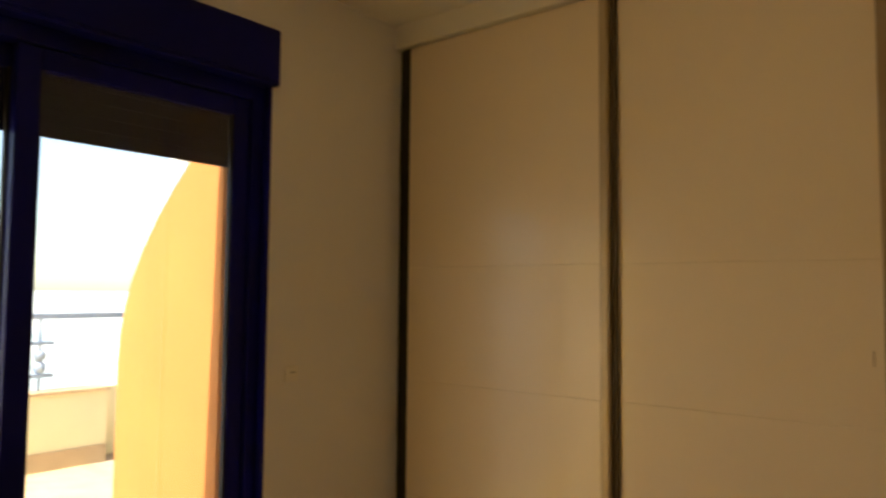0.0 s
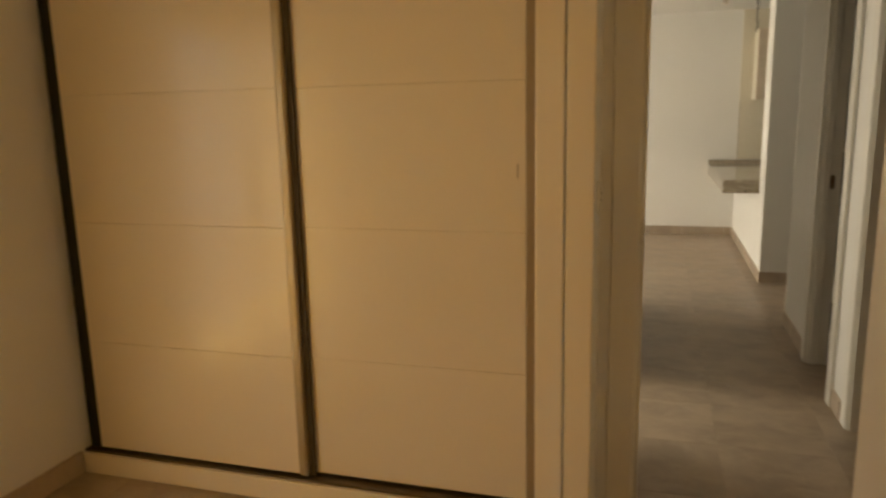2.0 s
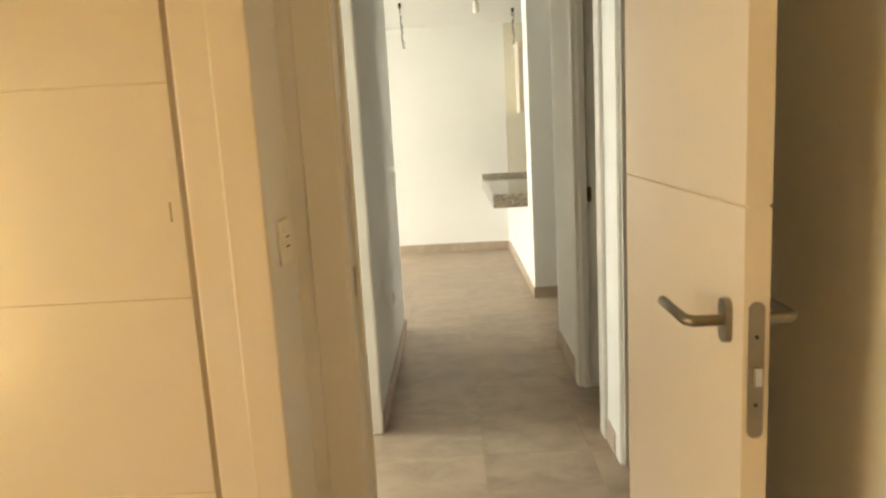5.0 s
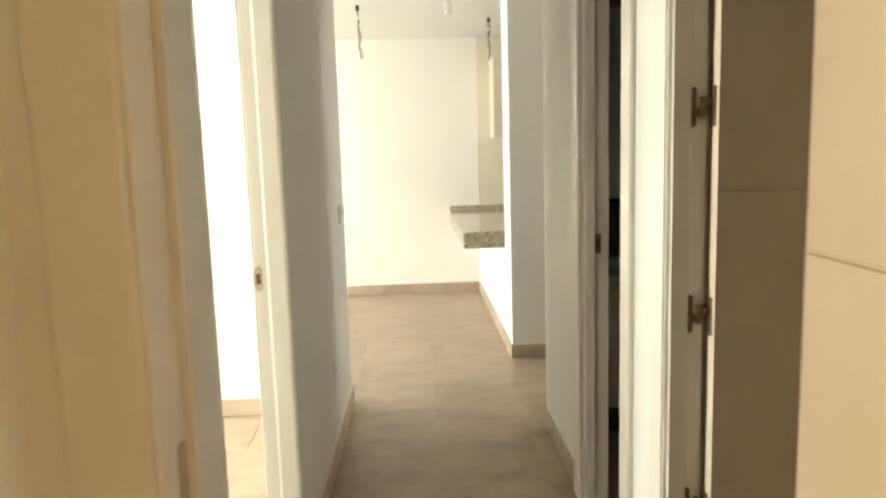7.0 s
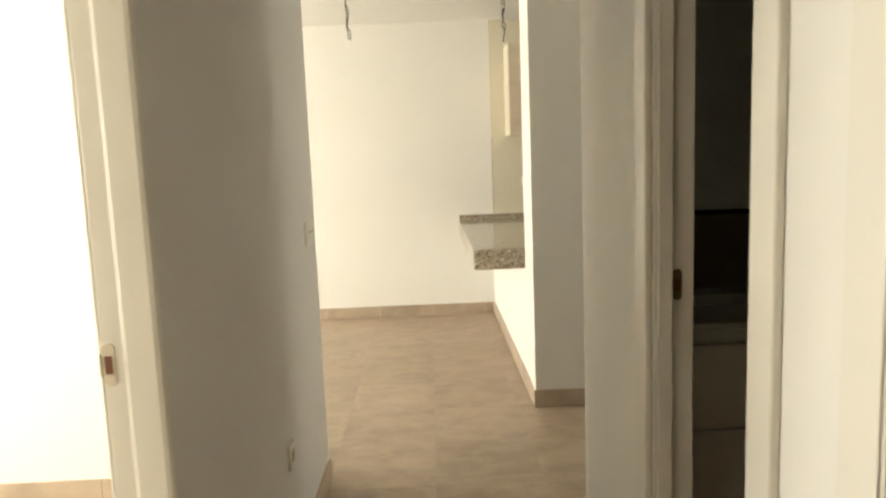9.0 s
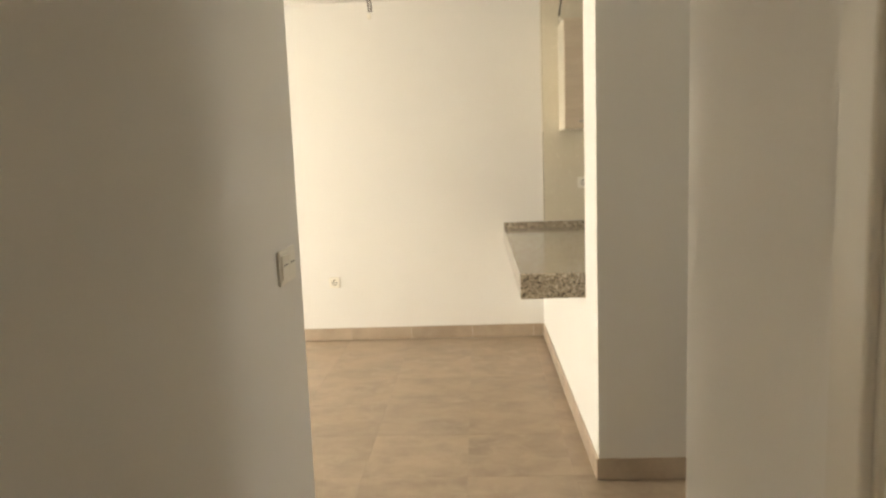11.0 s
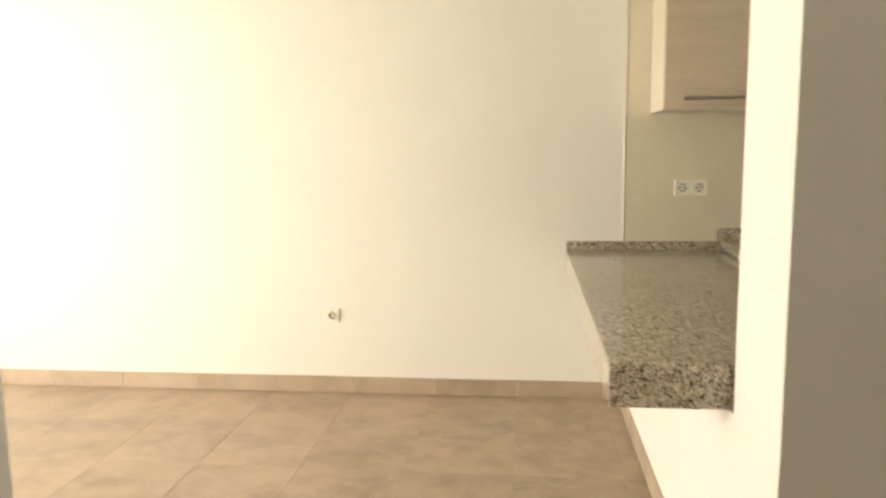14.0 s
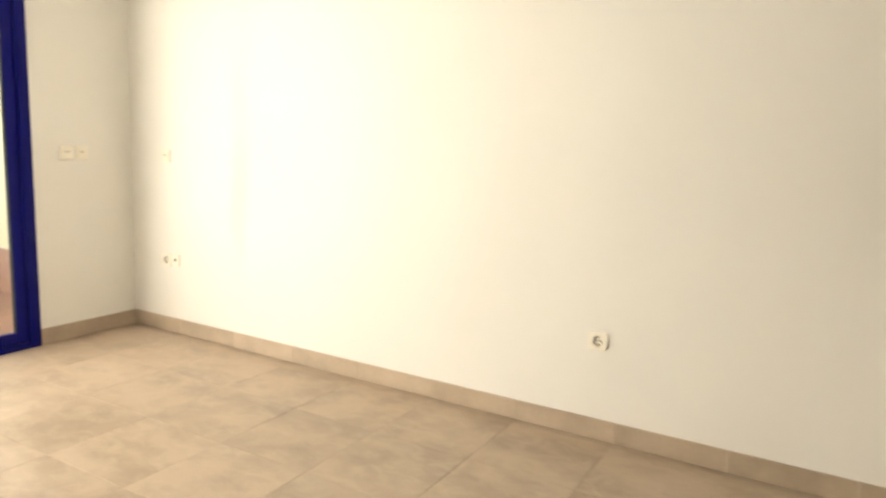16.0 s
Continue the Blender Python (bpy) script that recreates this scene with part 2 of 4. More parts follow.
def tube(bm, a, b, r, r2=None, sides=16):
    a, b = Vector(a), Vector(b)
    m = Matrix.Translation((a + b) / 2) @ (b - a).to_track_quat("Z", "Y").to_matrix().to_4x4()
    return bmesh.ops.create_cone(bm, cap_ends=True, segments=sides, radius1=r, radius2=r if r2 is None else r2, depth=(b - a).length, matrix=m)["verts"]


def plaque(bm, w, h, r, t, n=6):
    """A flat plate with rounded corners in x-z, from y=0 to y=t."""
    pts = []
    for cx, cz, a0 in ((w / 2 - r, h / 2 - r, 0), (-w / 2 + r, h / 2 - r, 90), (-w / 2 + r, -h / 2 + r, 180), (w / 2 - r, -h / 2 + r, 270)):
        for k in range(n + 1):
            a = radians(a0 + 90 * k / n)
            pts.append((cx + r * math.cos(a), cz + r * math.sin(a)))
    lo = [bm.verts.new((x, 0, z)) for x, z in pts]
    hi = [bm.verts.new((x, t, z)) for x, z in pts]
    bm.faces.new(lo)
    bm.faces.new(hi[::-1])
    for k in range(len(pts)):
        j = (k + 1) % len(pts)
        bm.faces.new((lo[j], lo[k], hi[k], hi[j]))
    bmesh.ops.recalc_face_normals(bm, faces=bm.faces)
    return lo + hi


def ball(bm, c, r, squash=1.0):
    made = bmesh.ops.create_uvsphere(bm, u_segments=14, v_segments=9, radius=r)["verts"]
    bmesh.ops.scale(bm, vec=(1, 1, squash), verts=made)
    bmesh.ops.translate(bm, vec=c, verts=made)
    return made


def mesh_of(name, bm, mat, smooth=False):
    me = bpy.data.meshes.new(name)
    bm.normal_update()
    if smooth:
        for f in bm.faces:
            f.smooth = True
    bm.to_mesh(me)
    bm.free()
    me.materials.append(mat)
    return me


def part(name, bm, mat, parent=None, label="", smooth=False):
    ob = new(name, mesh_of(name, bm, mat, smooth))
    if parent:
        ob.parent = parent
        ob.matrix_parent_inverse = parent.matrix_basis.inverted()
    return tagged(ob, label)


def boxes(name, rows, mat, parent=None, label="", bevel=0.0):
    bm = bmesh.new()
    for r in rows:
        box(bm, *r, bevel=bevel)
    return part(name, bm, mat, parent, label)


def solid(name, rows, mat, parent=None, label=""):
    """One welded body of several adjoining blocks."""
    cut = [sorted({round(v, 4) for r in rows for v in r[k:k + 2]}) for k in (0, 2, 4)]
    mids = [[(a + b) / 2 for a, b in zip(c, c[1:])] for c in cut]
    full = {(i, j, k) for i, x in enumerate(mids[0]) for j, y in enumerate(mids[1]) for k, z in enumerate(mids[2])
            if any(r[0] < x < r[1] and r[2] < y < r[3] and r[4] < z < r[5] for r in rows)}
    bm, known = bmesh.new(), {}

    def vert(i, j, k):
        if (i, j, k) not in known:
            known[i, j, k] = bm.verts.new((cut[0][i], cut[1][j], cut[2][k]))
        return known[i, j, k]
    sides = (((-1, 0, 0), ((0, 0, 0), (0, 0, 1), (0, 1, 1), (0, 1, 0))), ((1, 0, 0), ((1, 0, 0), (1, 1, 0), (1, 1, 1), (1, 0, 1))),
             ((0, -1, 0), ((0, 0, 0), (1, 0, 0), (1, 0, 1), (0, 0, 1))), ((0, 1, 0), ((0, 1, 0), (0, 1, 1), (1, 1, 1), (1, 1, 0))),
             ((0, 0, -1), ((0, 0, 0), (0, 1, 0), (1, 1, 0), (1, 0, 0))), ((0, 0, 1), ((0, 0, 1), (1, 0, 1), (1, 1, 1), (0, 1, 1))))
    for i, j, k in full:
        for (di, dj, dk), corners in sides:
            if (i + di, j + dj, k + dk) not in full:
                bm.faces.new([vert(i + a, j + b, k + c) for a, b, c in corners])
    return part(name, bm, mat, parent, label)


def thing(name, at, label, category, group=""):
    ob = new(name)
    ob.empty_display_size = 0.1
    ob.matrix_basis = pose(*at)
    return tagged(ob, label, category, group)


def wire(name, points, r, mat, parent=None, label="", bend="AUTO"):
    """A bent round bar or cable through the points."""
    c = bpy.data.curves.new(name, "CURVE")
    c.dimensions, c.bevel_depth, c.bevel_resolution, c.use_fill_caps = "3D", r, 3, True
    s = c.splines.new("BEZIER")
    s.bezier_points.add(len(points) - 1)
    for p, q in zip(s.bezier_points, points):
        p.co, p.handle_left_type, p.handle_right_type = q, bend, bend
    tmp = bpy.data.objects.new(name, c)
    scene.collection.objects.link(tmp)
    me = bpy.data.meshes.new_from_object(tmp.evaluated_get(bpy.context.evaluated_depsgraph_get()))
    bpy.data.objects.remove(tmp)
    me.materials.clear()
    me.materials.append(mat)
    for f in me.polygons:
        f.use_smooth = True
    ob = new(name, me)
    if parent:
        ob.parent = parent
        ob.matrix_parent_inverse = parent.matrix_basis.inverted()
    return tagged(ob, label)


def structure(ob, label=""):
    return tagged(ob, label, kind="structure")


# ---- the plan ----
H = 2.462        # living room ceiling
HC = 2.30        # corridor ceiling
HB = 2.60        # bedroom ceiling
XL, XR = 0.11, 1.12          # corridor walls
YF = 9.50        # far wall
XW = -3.505      # living room window wall
BX = -1.95       # bedroom window wall
LIN = 0.012      # jamb lining
DH = 2.06        # door openings
RX, RY = 0.108, 3.035   # short return beside the wardrobe
BED = (0.235, 0.968, 3.27, 3.37)   # bedroom door opening and its wall
LEFT = (3.925, 4.69)   # small room door, along the corridor
RIGHT = (3.59, 4.29)  # side room door
BATH = (4.63, 5.17)   # bathroom door

structure(solid("floor_slab", [(-3.8, 4.2, -1.5, 9.8, -0.25, -0.0022)], GROUT), "grey screed and grout under the floor tiles")
structure(solid("ceiling_living", [(-3.8, 4.2, 6.35, 9.8, H, H + 0.2), (1.22, 4.2, 5.95, 6.35, H, H + 0.2)], CEIL), "plain white painted living room ceiling")
structure(solid("ceiling_corridor", [(0.0, 1.22, 3.37, 6.35, HC, HC + 0.3)], CEIL), "lowered white plaster corridor ceiling")
structure(solid("ceiling_bedroom", [(-2.2, 1.3, -1.5, 3.36, HB, HB + 0.2)], CEIL), "plain white bedroom ceiling")
structure(solid("ceiling_rooms", [(-3.8, 0.0, 3.36, 6.35, 2.5, 2.7), (1.22, 4.2, -1.5, 5.95, 2.5, 2.7)], CEIL), "plain white ceiling of side rooms")

structure(solid("wall_north", [(-3.75, 4.2, YF, YF + 0.2, 0, H)], PAINT), "white painted living room wall")
# living room window wall, opening for the balcony door
structure(solid("wall_west_living", [(XW - 0.25, XW, 8.87, YF, 0, H), (XW - 0.25, XW, 6.388, 6.66, 0, H), (XW - 0.25, XW, 6.66, 8.87, 2.2, H)], PAINT), "white wall round the blue balcony door")
structure(solid("wall_south_living", [(XW - 0.25, 0.01, 6.275, 6.388, 0, 2.52)], PAINT), "white wall between living room and small room")
structure(solid("wall_corridor_left", [(0.01, XL, 3.37, LEFT[0] - 0.024, 0, 2.5), (0.01, XL, LEFT[1] + 0.024, 6.388, 0, 2.5), (0.01, XL, LEFT[0] - 0.024, LEFT[1] + 0.024, DH, 2.5)], PAINT), "white corridor wall with a doorway")
structure(solid("wall_corridor_right", [(XR, 1.22, -1.2, RIGHT[0] - LIN, 0, HB), (XR, 1.22, RIGHT[1] + LIN, BATH[0] - LIN, 0, 2.5), (XR, 1.22, BATH[1] + LIN, 5.95, 0, 2.5),
                                        (XR, 1.22, RIGHT[0] - LIN, RIGHT[1] + LIN, DH, 2.5), (XR, 1.22, BATH[0] - LIN, BATH[1] + LIN, DH, 2.5)], PAINT), "white corridor wall with two doorways")
structure(solid("wall_bedroom_door", [(RX, BED[0] - LIN, BED[2], BED[3], 0, HB), (BED[1] + LIN, XR, BED[2], BED[3], 0, HB), (BED[0] - LIN, BED[1] + LIN, BED[2], BED[3], DH, HB),
                                      (0.030, RX, RY, BED[3], 0, HB)], PAINT), "white wall round the bedroom door with a short return")
structure(solid("wall_over_wardrobe", [(BX, 0.030, 3.125, 3.30, 2.50, HB), (BX, 0.01, 3.74, 3.84, 0, 2.5), (BX - 0.25, BX, 3.3, 3.84, 0, 2.5)], PAINT), "white plaster above and behind the wardrobe")
# bedroom window wall
WY0, WY1 = 0.72, 2.45
structure(solid("wall_west_bedroom", [(BX - 0.25, BX, WY1, 3.30, 0, HB), (BX - 0.25, BX, -1.2, WY0, 0, HB), (BX - 0.25, BX, WY0, WY1, 2.36, HB)], PAINT), "white bedroom wall round the balcony door")
structure(solid("wall_south_bedroom", [(BX - 0.25, 1.22, -1.4, -1.2, 0, HB)], PAINT), "plain white bedroom back wall")
# small room, left
structure(solid("wall_west_small_room", [(XW - 0.2, XW, 3.84, 4.2, 0, 2.5), (XW - 0.2, XW, 5.8, 6.275, 0, 2.5), (XW - 0.2, XW, 4.2, 5.8, 2.1, 2.5), (XW - 0.2, XW, 4.2, 5.8, 0, 0.7),
                                         (XW - 0.2, BX - 0.25, 3.74, 3.84, 0, 2.5)], PAINT), "white wall of the small room with a window")
# dark side room and bathroom
structure(solid("wall_side_room", [(1.22, 4.0, 4.335, 4.435, 0, 2.5), (2.9, 4.0, 5.85, 5.95, 0, 2.5), (3.9, 4.0, -1.2, 4.335, 0, 2.5), (1.22, 4.0, -1.3, -1.2, 0, 2.5)], PAINT), "plain walls of the unlit side room")
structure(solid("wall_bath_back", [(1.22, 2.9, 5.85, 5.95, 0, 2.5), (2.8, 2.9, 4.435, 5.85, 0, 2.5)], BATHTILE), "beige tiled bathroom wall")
# kitchen partition and bar wall
structure(solid("wall_kitchen", [(1.112, 4.2, 7.141, 7.452, 0, H)], PAINT), "white partition in front of the kitchen")
structure(solid("wall_bar", [(1.112, 1.212, 7.452, YF, 0, 0.703)], PAINT), "low white wall that carries the granite bar")
# the opening at y 6.2 to 7.0 is added for the hall fill light
structure(solid("wall_east", [(4.0, 4.2, 4.2, 6.2, 0, 2.5), (4.0, 4.2, 7.0, YF, 0, 2.5), (4.0, 4.2, 6.2, 7.0, 0, 0.9), (4.0, 4.2, 6.2, 7.0, 2.1, 2.5)], PAINT), "plain white end wall")


# ---- doors ----
def groove_panel(bm, w, h, t, grooves, depth=0.004, wide=0.006):
    """An upright panel from 0 to w along x, 0 to t along y, with shallow grooves across both faces."""
    front, back = [(0.0, 0.0)], [(t, 0.0)]
    for g in grooves:
        for z, d in ((g - wide / 2, 0.0), (g - wide / 6, depth), (g + wide / 6, depth), (g + wide / 2, 0.0)):
            front.append((d, z))
            back.append((t - d, z))
    front.append((0.0, h))
    back.append((t, h))
    rows = [[[bm.verts.new((x, y, z)) for y, z in side] for side in (front, back)] for x in (0.0, w)]
    for k in range(len(front) - 1):
        a, b = rows[0][0], rows[1][0]
        bm.faces.new((a[k], b[k], b[k + 1], a[k + 1]))
        a, b = rows[0][1], rows[1][1]
        bm.faces.new((b[k], a[k], a[k + 1], b[k + 1]))
        for s in (0, 1):
            q = (rows[s][0][k], rows[s][1][k], rows[s][1][k + 1], rows[s][0][k + 1])
            bm.faces.new(q[::-1] if s == 0 else q)
    for k in (0, -1):
        bm.faces.new((rows[0][0][k], rows[0][1][k], rows[1][1][k], rows[1][0][k]))
    bmesh.ops.recalc_face_normals(bm, faces=bm.faces)


def lever_handle(parent, y, z, side, x):
    """Lever on a flat round-ended rose; side is the way it sticks out along local y."""
    bm = bmesh.new()
    made = plaque(bm, 0.032, 0.066, 0.0145, 0.010)
    bmesh.ops.translate(bm, vec=(x, y if side > 0 else y - 0.010, z), verts=made)
    rose = part("rose", bm, STEEL, parent, "brushed nickel rose")
    wire("lever", [(x, y, z), (x, y + side * 0.050, z), (x - 0.012, y + side * 0.060, z), (x - 0.128, y + side * 0.060, z)], 0.0088, STEEL, parent, "brushed nickel lever", "VECTOR")
    return rose


def door_leaf(w, h, at, turn, label, lever=True):
    """Leaf with its hinge edge at local x=0, free edge at x=w."""
    door = thing("door", (*at, 0, 0, turn), label, "door", "interior doors")
    keep = door.matrix_basis.copy()
    door.matrix_basis = Matrix()
    bm = bmesh.new()
    groove_panel(bm, w, h, 0.036, [1.255])
    bmesh.ops.translate(bm, vec=(0, 0, 0.008), verts=bm.verts)
    part("leaf", bm, LACQUER, door)
    if lever:
        for y, s in ((0, -1), (0.036, 1)):
            lever_handle(door, y, 1.09, s, w - 0.055)
        bm = bmesh.new()
        made = plaque(bm, 0.022, 0.20, 0.0105, 0.003)
        bmesh.ops.rotate(bm, verts=made, cent=(0, 0, 0), matrix=Matrix.Rotation(radians(-90), 3, "Z"))
        bmesh.ops.translate(bm, vec=(w - 0.0005, 0.018, 1.03), verts=made)
        plate = part("lock_plate", bm, STEEL, door, "brushed nickel lock plate with rounded ends")
        boxes("latch", [(w + 0.0025, w + 0.011, 0.012, 0.024, 1.01, 1.037)], CHROME, plate, "shiny latch bolt", bevel=0.002)
        for z in (0.98, 1.08):
            bm = bmesh.new()
            tube(bm, (w + 0.002, 0.018, z), (w + 0.0035, 0.018, z), 0.003, sides=10)
            part("screw", bm, HOLE, plate)
    door.matrix_basis = keep
    return door


def door_frame(name, x0, x1, y0, y1, axis, h, label, sides=(1, 1), proud=0.008, wide=0.085, stop=None, nose=0.0):
    """Frame of an opening x0..x1, y0..y1 in a wall; the wall runs along axis. sides: architrave on the low and the high face."""
    fr = tagged(new(name), label, kind="structure")
    a0, a1, b0, b1 = (x0, x1, y0, y1) if axis == "x" else (y0, y1, x0, x1)

    def put(n, r, bevel=0.003):
        p, q, s, t, z0, z1 = r
        rr = (p, q, s, t, z0, z1) if axis == "x" else (s, t, p, q, z0, z1)
        boxes(n, [rr], TRIM, fr, bevel=bevel)
    lin = LIN
    if nose:
        # rounded lining that stands a little past the wall, with a rebate for the leaf
        r0, r1 = b0 + 0.034, b1 + 0.004
        put("jamb", (a0 - 0.012, a0 + lin, r0, r1, 0, h - lin), nose)
        put("jamb", (a1 - lin, a1 + 0.012, r0, r1, 0, h - lin), nose)
        put("rebate", (a0, a0 + lin - 0.004, b0, r0 + 0.012, 0, h - lin))
        put("rebate", (a1 - lin + 0.004, a1, b0, r0 + 0.012, 0, h - lin))
    else:
        put("jamb", (a0, a0 + lin, b0, b1, 0, h - lin))
        put("jamb", (a1 - lin, a1, b0, b1, 0, h - lin))
    put("head", (a0, a1, b0, b1, h - lin, h))
    if stop is not None:
        s0, s1 = stop
        put("door_stop", (a0 + lin, a0 + lin + 0.012, s0, s1, 0, h - lin - 0.012), 0.002)
        put("door_stop", (a1 - lin - 0.012, a1 - lin, s0, s1, 0, h - lin - 0.012), 0.002)
        put("door_stop", (a0 + lin, a1 - lin, s0, s1, h - lin - 0.012, h - lin), 0.002)
    for k, face in enumerate((b0, b1)):
        if not sides[k]:
            continue
        f0, f1 = (face - proud, face) if k == 0 else (face, face + proud)
        for e0, e1 in ((a0 - wide + 0.006, a0 + 0.006), (a1 - 0.006, a1 + wide - 0.006)):
            put("architrave", (e0, e1, f0, f1, 0, h - 0.006), 0.005)
        put("architrave", (a0 - wide + 0.006, a1 + wide - 0.006, f0, f1, h - 0.006, h + wide - 0.006), 0.005)
    return fr


def strike(at, turn, label="satin metal strike plate with a brown slot", metal=STRIKE):
    st = thing("strike_plate", (*at, 0, 0, turn), label, "strike plate", "strike plates")
    keep = st.matrix_basis.copy()
    st.matrix_basis = Matrix()
    bm = bmesh.new()
    made = plaque(bm, 0.022, 0.076, 0.0105, 0.0035)
    bmesh.ops.translate(bm, vec=(0, -0.002, 0), verts=made)
    part("plate", bm, metal, st)
    boxes("slot", [(-0.0065, 0.0065, -0.003, 0.0, -0.016, 0.016)], SLOT, st, "brown latch hole")
    boxes("lip", [(-0.016, -0.011, -0.004, 0.0, -0.020, 0.020)], metal, st, bevel=0.001)
    st.matrix_basis = keep
    return st


def hinge(at, turn):
    hg = thing("hinge", (*at, 0, 0, turn), "dull brass butt hinge between jamb and open door", "hinge", "door hinges")
    keep = hg.matrix_basis.copy()
    hg.matrix_basis = Matrix()
    bm = bmesh.new()
    made = plaque(bm, 0.014, 0.096, 0.006, 0.003)
    bmesh.ops.translate(bm, vec=(-0.029, -0.003, 0), verts=made)
    part("jamb_plate", bm, BRASS, hg)
    bm = bmesh.new()
    box(bm, 0.0070, 0.0103, -0.044, -0.026, -0.048, 0.048, bevel=0.0012, seg=2)
    part("leaf_plate", bm, BRASS, hg)
    boxes("arm", [(-0.024, -0.008, -0.005, -0.002, -0.022, -0.002), (-0.006, 0.009, -0.030, -0.008, 0.002, 0.020)], BRASS, hg, bevel=0.001)
    bm = bmesh.new()
    tube(bm, (-0.008, -0.008, -0.024), (-0.008, -0.008, 0.024), 0.006)
    part("knuckle", bm, BRASS, hg, smooth=True)
    hg.matrix_basis = keep
    return hg


structure(door_frame("door_frame_bedroom", BED[0] - LIN, BED[1] + LIN, BED[2], BED[3], "x", DH, "cream lacquered bedroom door frame", (1, 1), stop=(3.35, BED[3])))
structure(door_frame("door_frame_small_room", 0.01, XL, LEFT[0] - LIN, LEFT[1] + LIN, "y", DH, "white lacquered frame of the bright room's doorway", (1, 0), nose=0.011))
structure(door_frame("door_frame_side_room", XR, 1.22, RIGHT[0] - LIN, RIGHT[1] + LIN, "y", DH, "white lacquered frame of the side room doorway", (1, 1), proud=0.005, stop=(1.13, 1.175)))
structure(door_frame("door_frame_bathroom", XR, 1.22, BATH[0] - 0.012, BATH[1] + 0.012, "y", DH, "white lacquered bathroom door frame", (1, 0), proud=0.018, stop=(1.13, 1.165)))
door_leaf(0.70, 2.03, (0.897, 3.262, 0), -91, "open cream lacquered bedroom door with a nickel lever")
door_leaf(0.70, 2.03, (1.2225, 4.232, 0), 0, "open cream door leaf in the unlit side room", lever=False)
strike((BED[0] + 0.001, 3.332, 1.025), -90)
strike((0.022, LEFT[1] + 0.003, 1.012), 0)
strike((1.178, BATH[1] - 0.0005, 1.02), 0, "dull brass strike plate with a brown slot", BRASS)
for z in (0.442, 0.953, 1.464):
    hinge((1.212, 4.289, z), 0)

# ---- bedroom ----
def wardrobe():
    wd = thing("wardrobe", (-0.97, 3.4, 0), "built-in wardrobe with two cream sliding doors and a cream plinth", "wardrobe")
    boxes("plinth", [(BX + 0.002, 0.029, 3.112, 3.30, 0.0, 0.085)], LACQUER, wd, bevel=0.004)
    boxes("track", [(BX + 0.002, -0.09, 3.128, 3.24, 0.086, 0.094)], ALU, wd, "slim aluminium floor track")
    solid("carcass", [(BX + 0.004, 0.010, 3.715, 3.735, 0, 2.49), (-0.02, 0.008, 3.26, 3.71, 0.09, 2.49)], CARCASS, wd)
    boxes("head_rail", [(BX + 0.002, -0.09, 3.215, 3.26, 2.475, 2.498)], LACQUER, wd, bevel=0.002)
    boxes("side_post", [(BX + 0.002, BX + 0.028, 3.165, 3.26, 0.095, 2.495)], DARKRUBBER, wd, "black strip at the left end of the wardrobe")
    boxes("architrave", [(-0.076, 0.012, 3.104, 3.15, 0.086, 2.498)], LACQUER, wd, bevel=0.005)
    boxes("casing_board", [(0.030, 0.109, 3.021, 3.0345, 0.0, 2.498)], LACQUER, wd, bevel=0.004)
    boxes("end_post", [(-0.118, -0.077, 3.20, 3.26, 0.095, 2.495)], ALU, wd)
    # sliding doors: the first runs in front of the second
    for x0, x1, y in ((BX + 0.072, -0.969, 3.148), (-1.0, -0.116, 3.176)):
        bm = bmesh.new()
        groove_panel(bm, x1 - x0, 2.387, 0.016, [0.455, 0.935, 1.415], depth=0.003, wide=0.005)
        bmesh.ops.translate(bm, vec=(x0, y, 0.105), verts=bm.verts)
        d = part("sliding_door", bm, LACQUER, wd)
        if y < 3.16:
            bm = bmesh.new()
            box(bm, x1 + 0.001, x1 + 0.038, y - 0.008, y + 0.024, 0.098, 2.495, bevel=0.009, seg=4)
            part("grip_profile", bm, GRIP, d, "rounded champagne aluminium grip profile")
            # shade of the gap beside the grip, put in as a dark strip
            boxes("gap_shade", [(x1 + 0.039, x1 + 0.058, y + 0.010, y + 0.027, 0.098, 2.495)], GAPSHADE, d, "dark brown strip standing in for the shadow gap")
            boxes("edge_strip", [(x0 - 0.043, x0 - 0.001, y + 0.002, y + 0.024, 0.098, 2.495)], DARKRUBBER, d, "dark edge strip", bevel=0.003)
        else:
            boxes("edge_strip", [(x1 + 0.001, x1 + 0.035, y - 0.004, y + 0.02, 0.098, 2.495)], BRONZE, d, "brown edge strip between door and casing", bevel=0.004)
            bm = bmesh.new()
            box(bm, -0.144, -0.140, y - 0.0012, y, 1.215, 1.26, bevel=0.0005)
            part("scratch", bm, BRONZE, d, "small dark scratch mark")
    return wd


wardrobe()


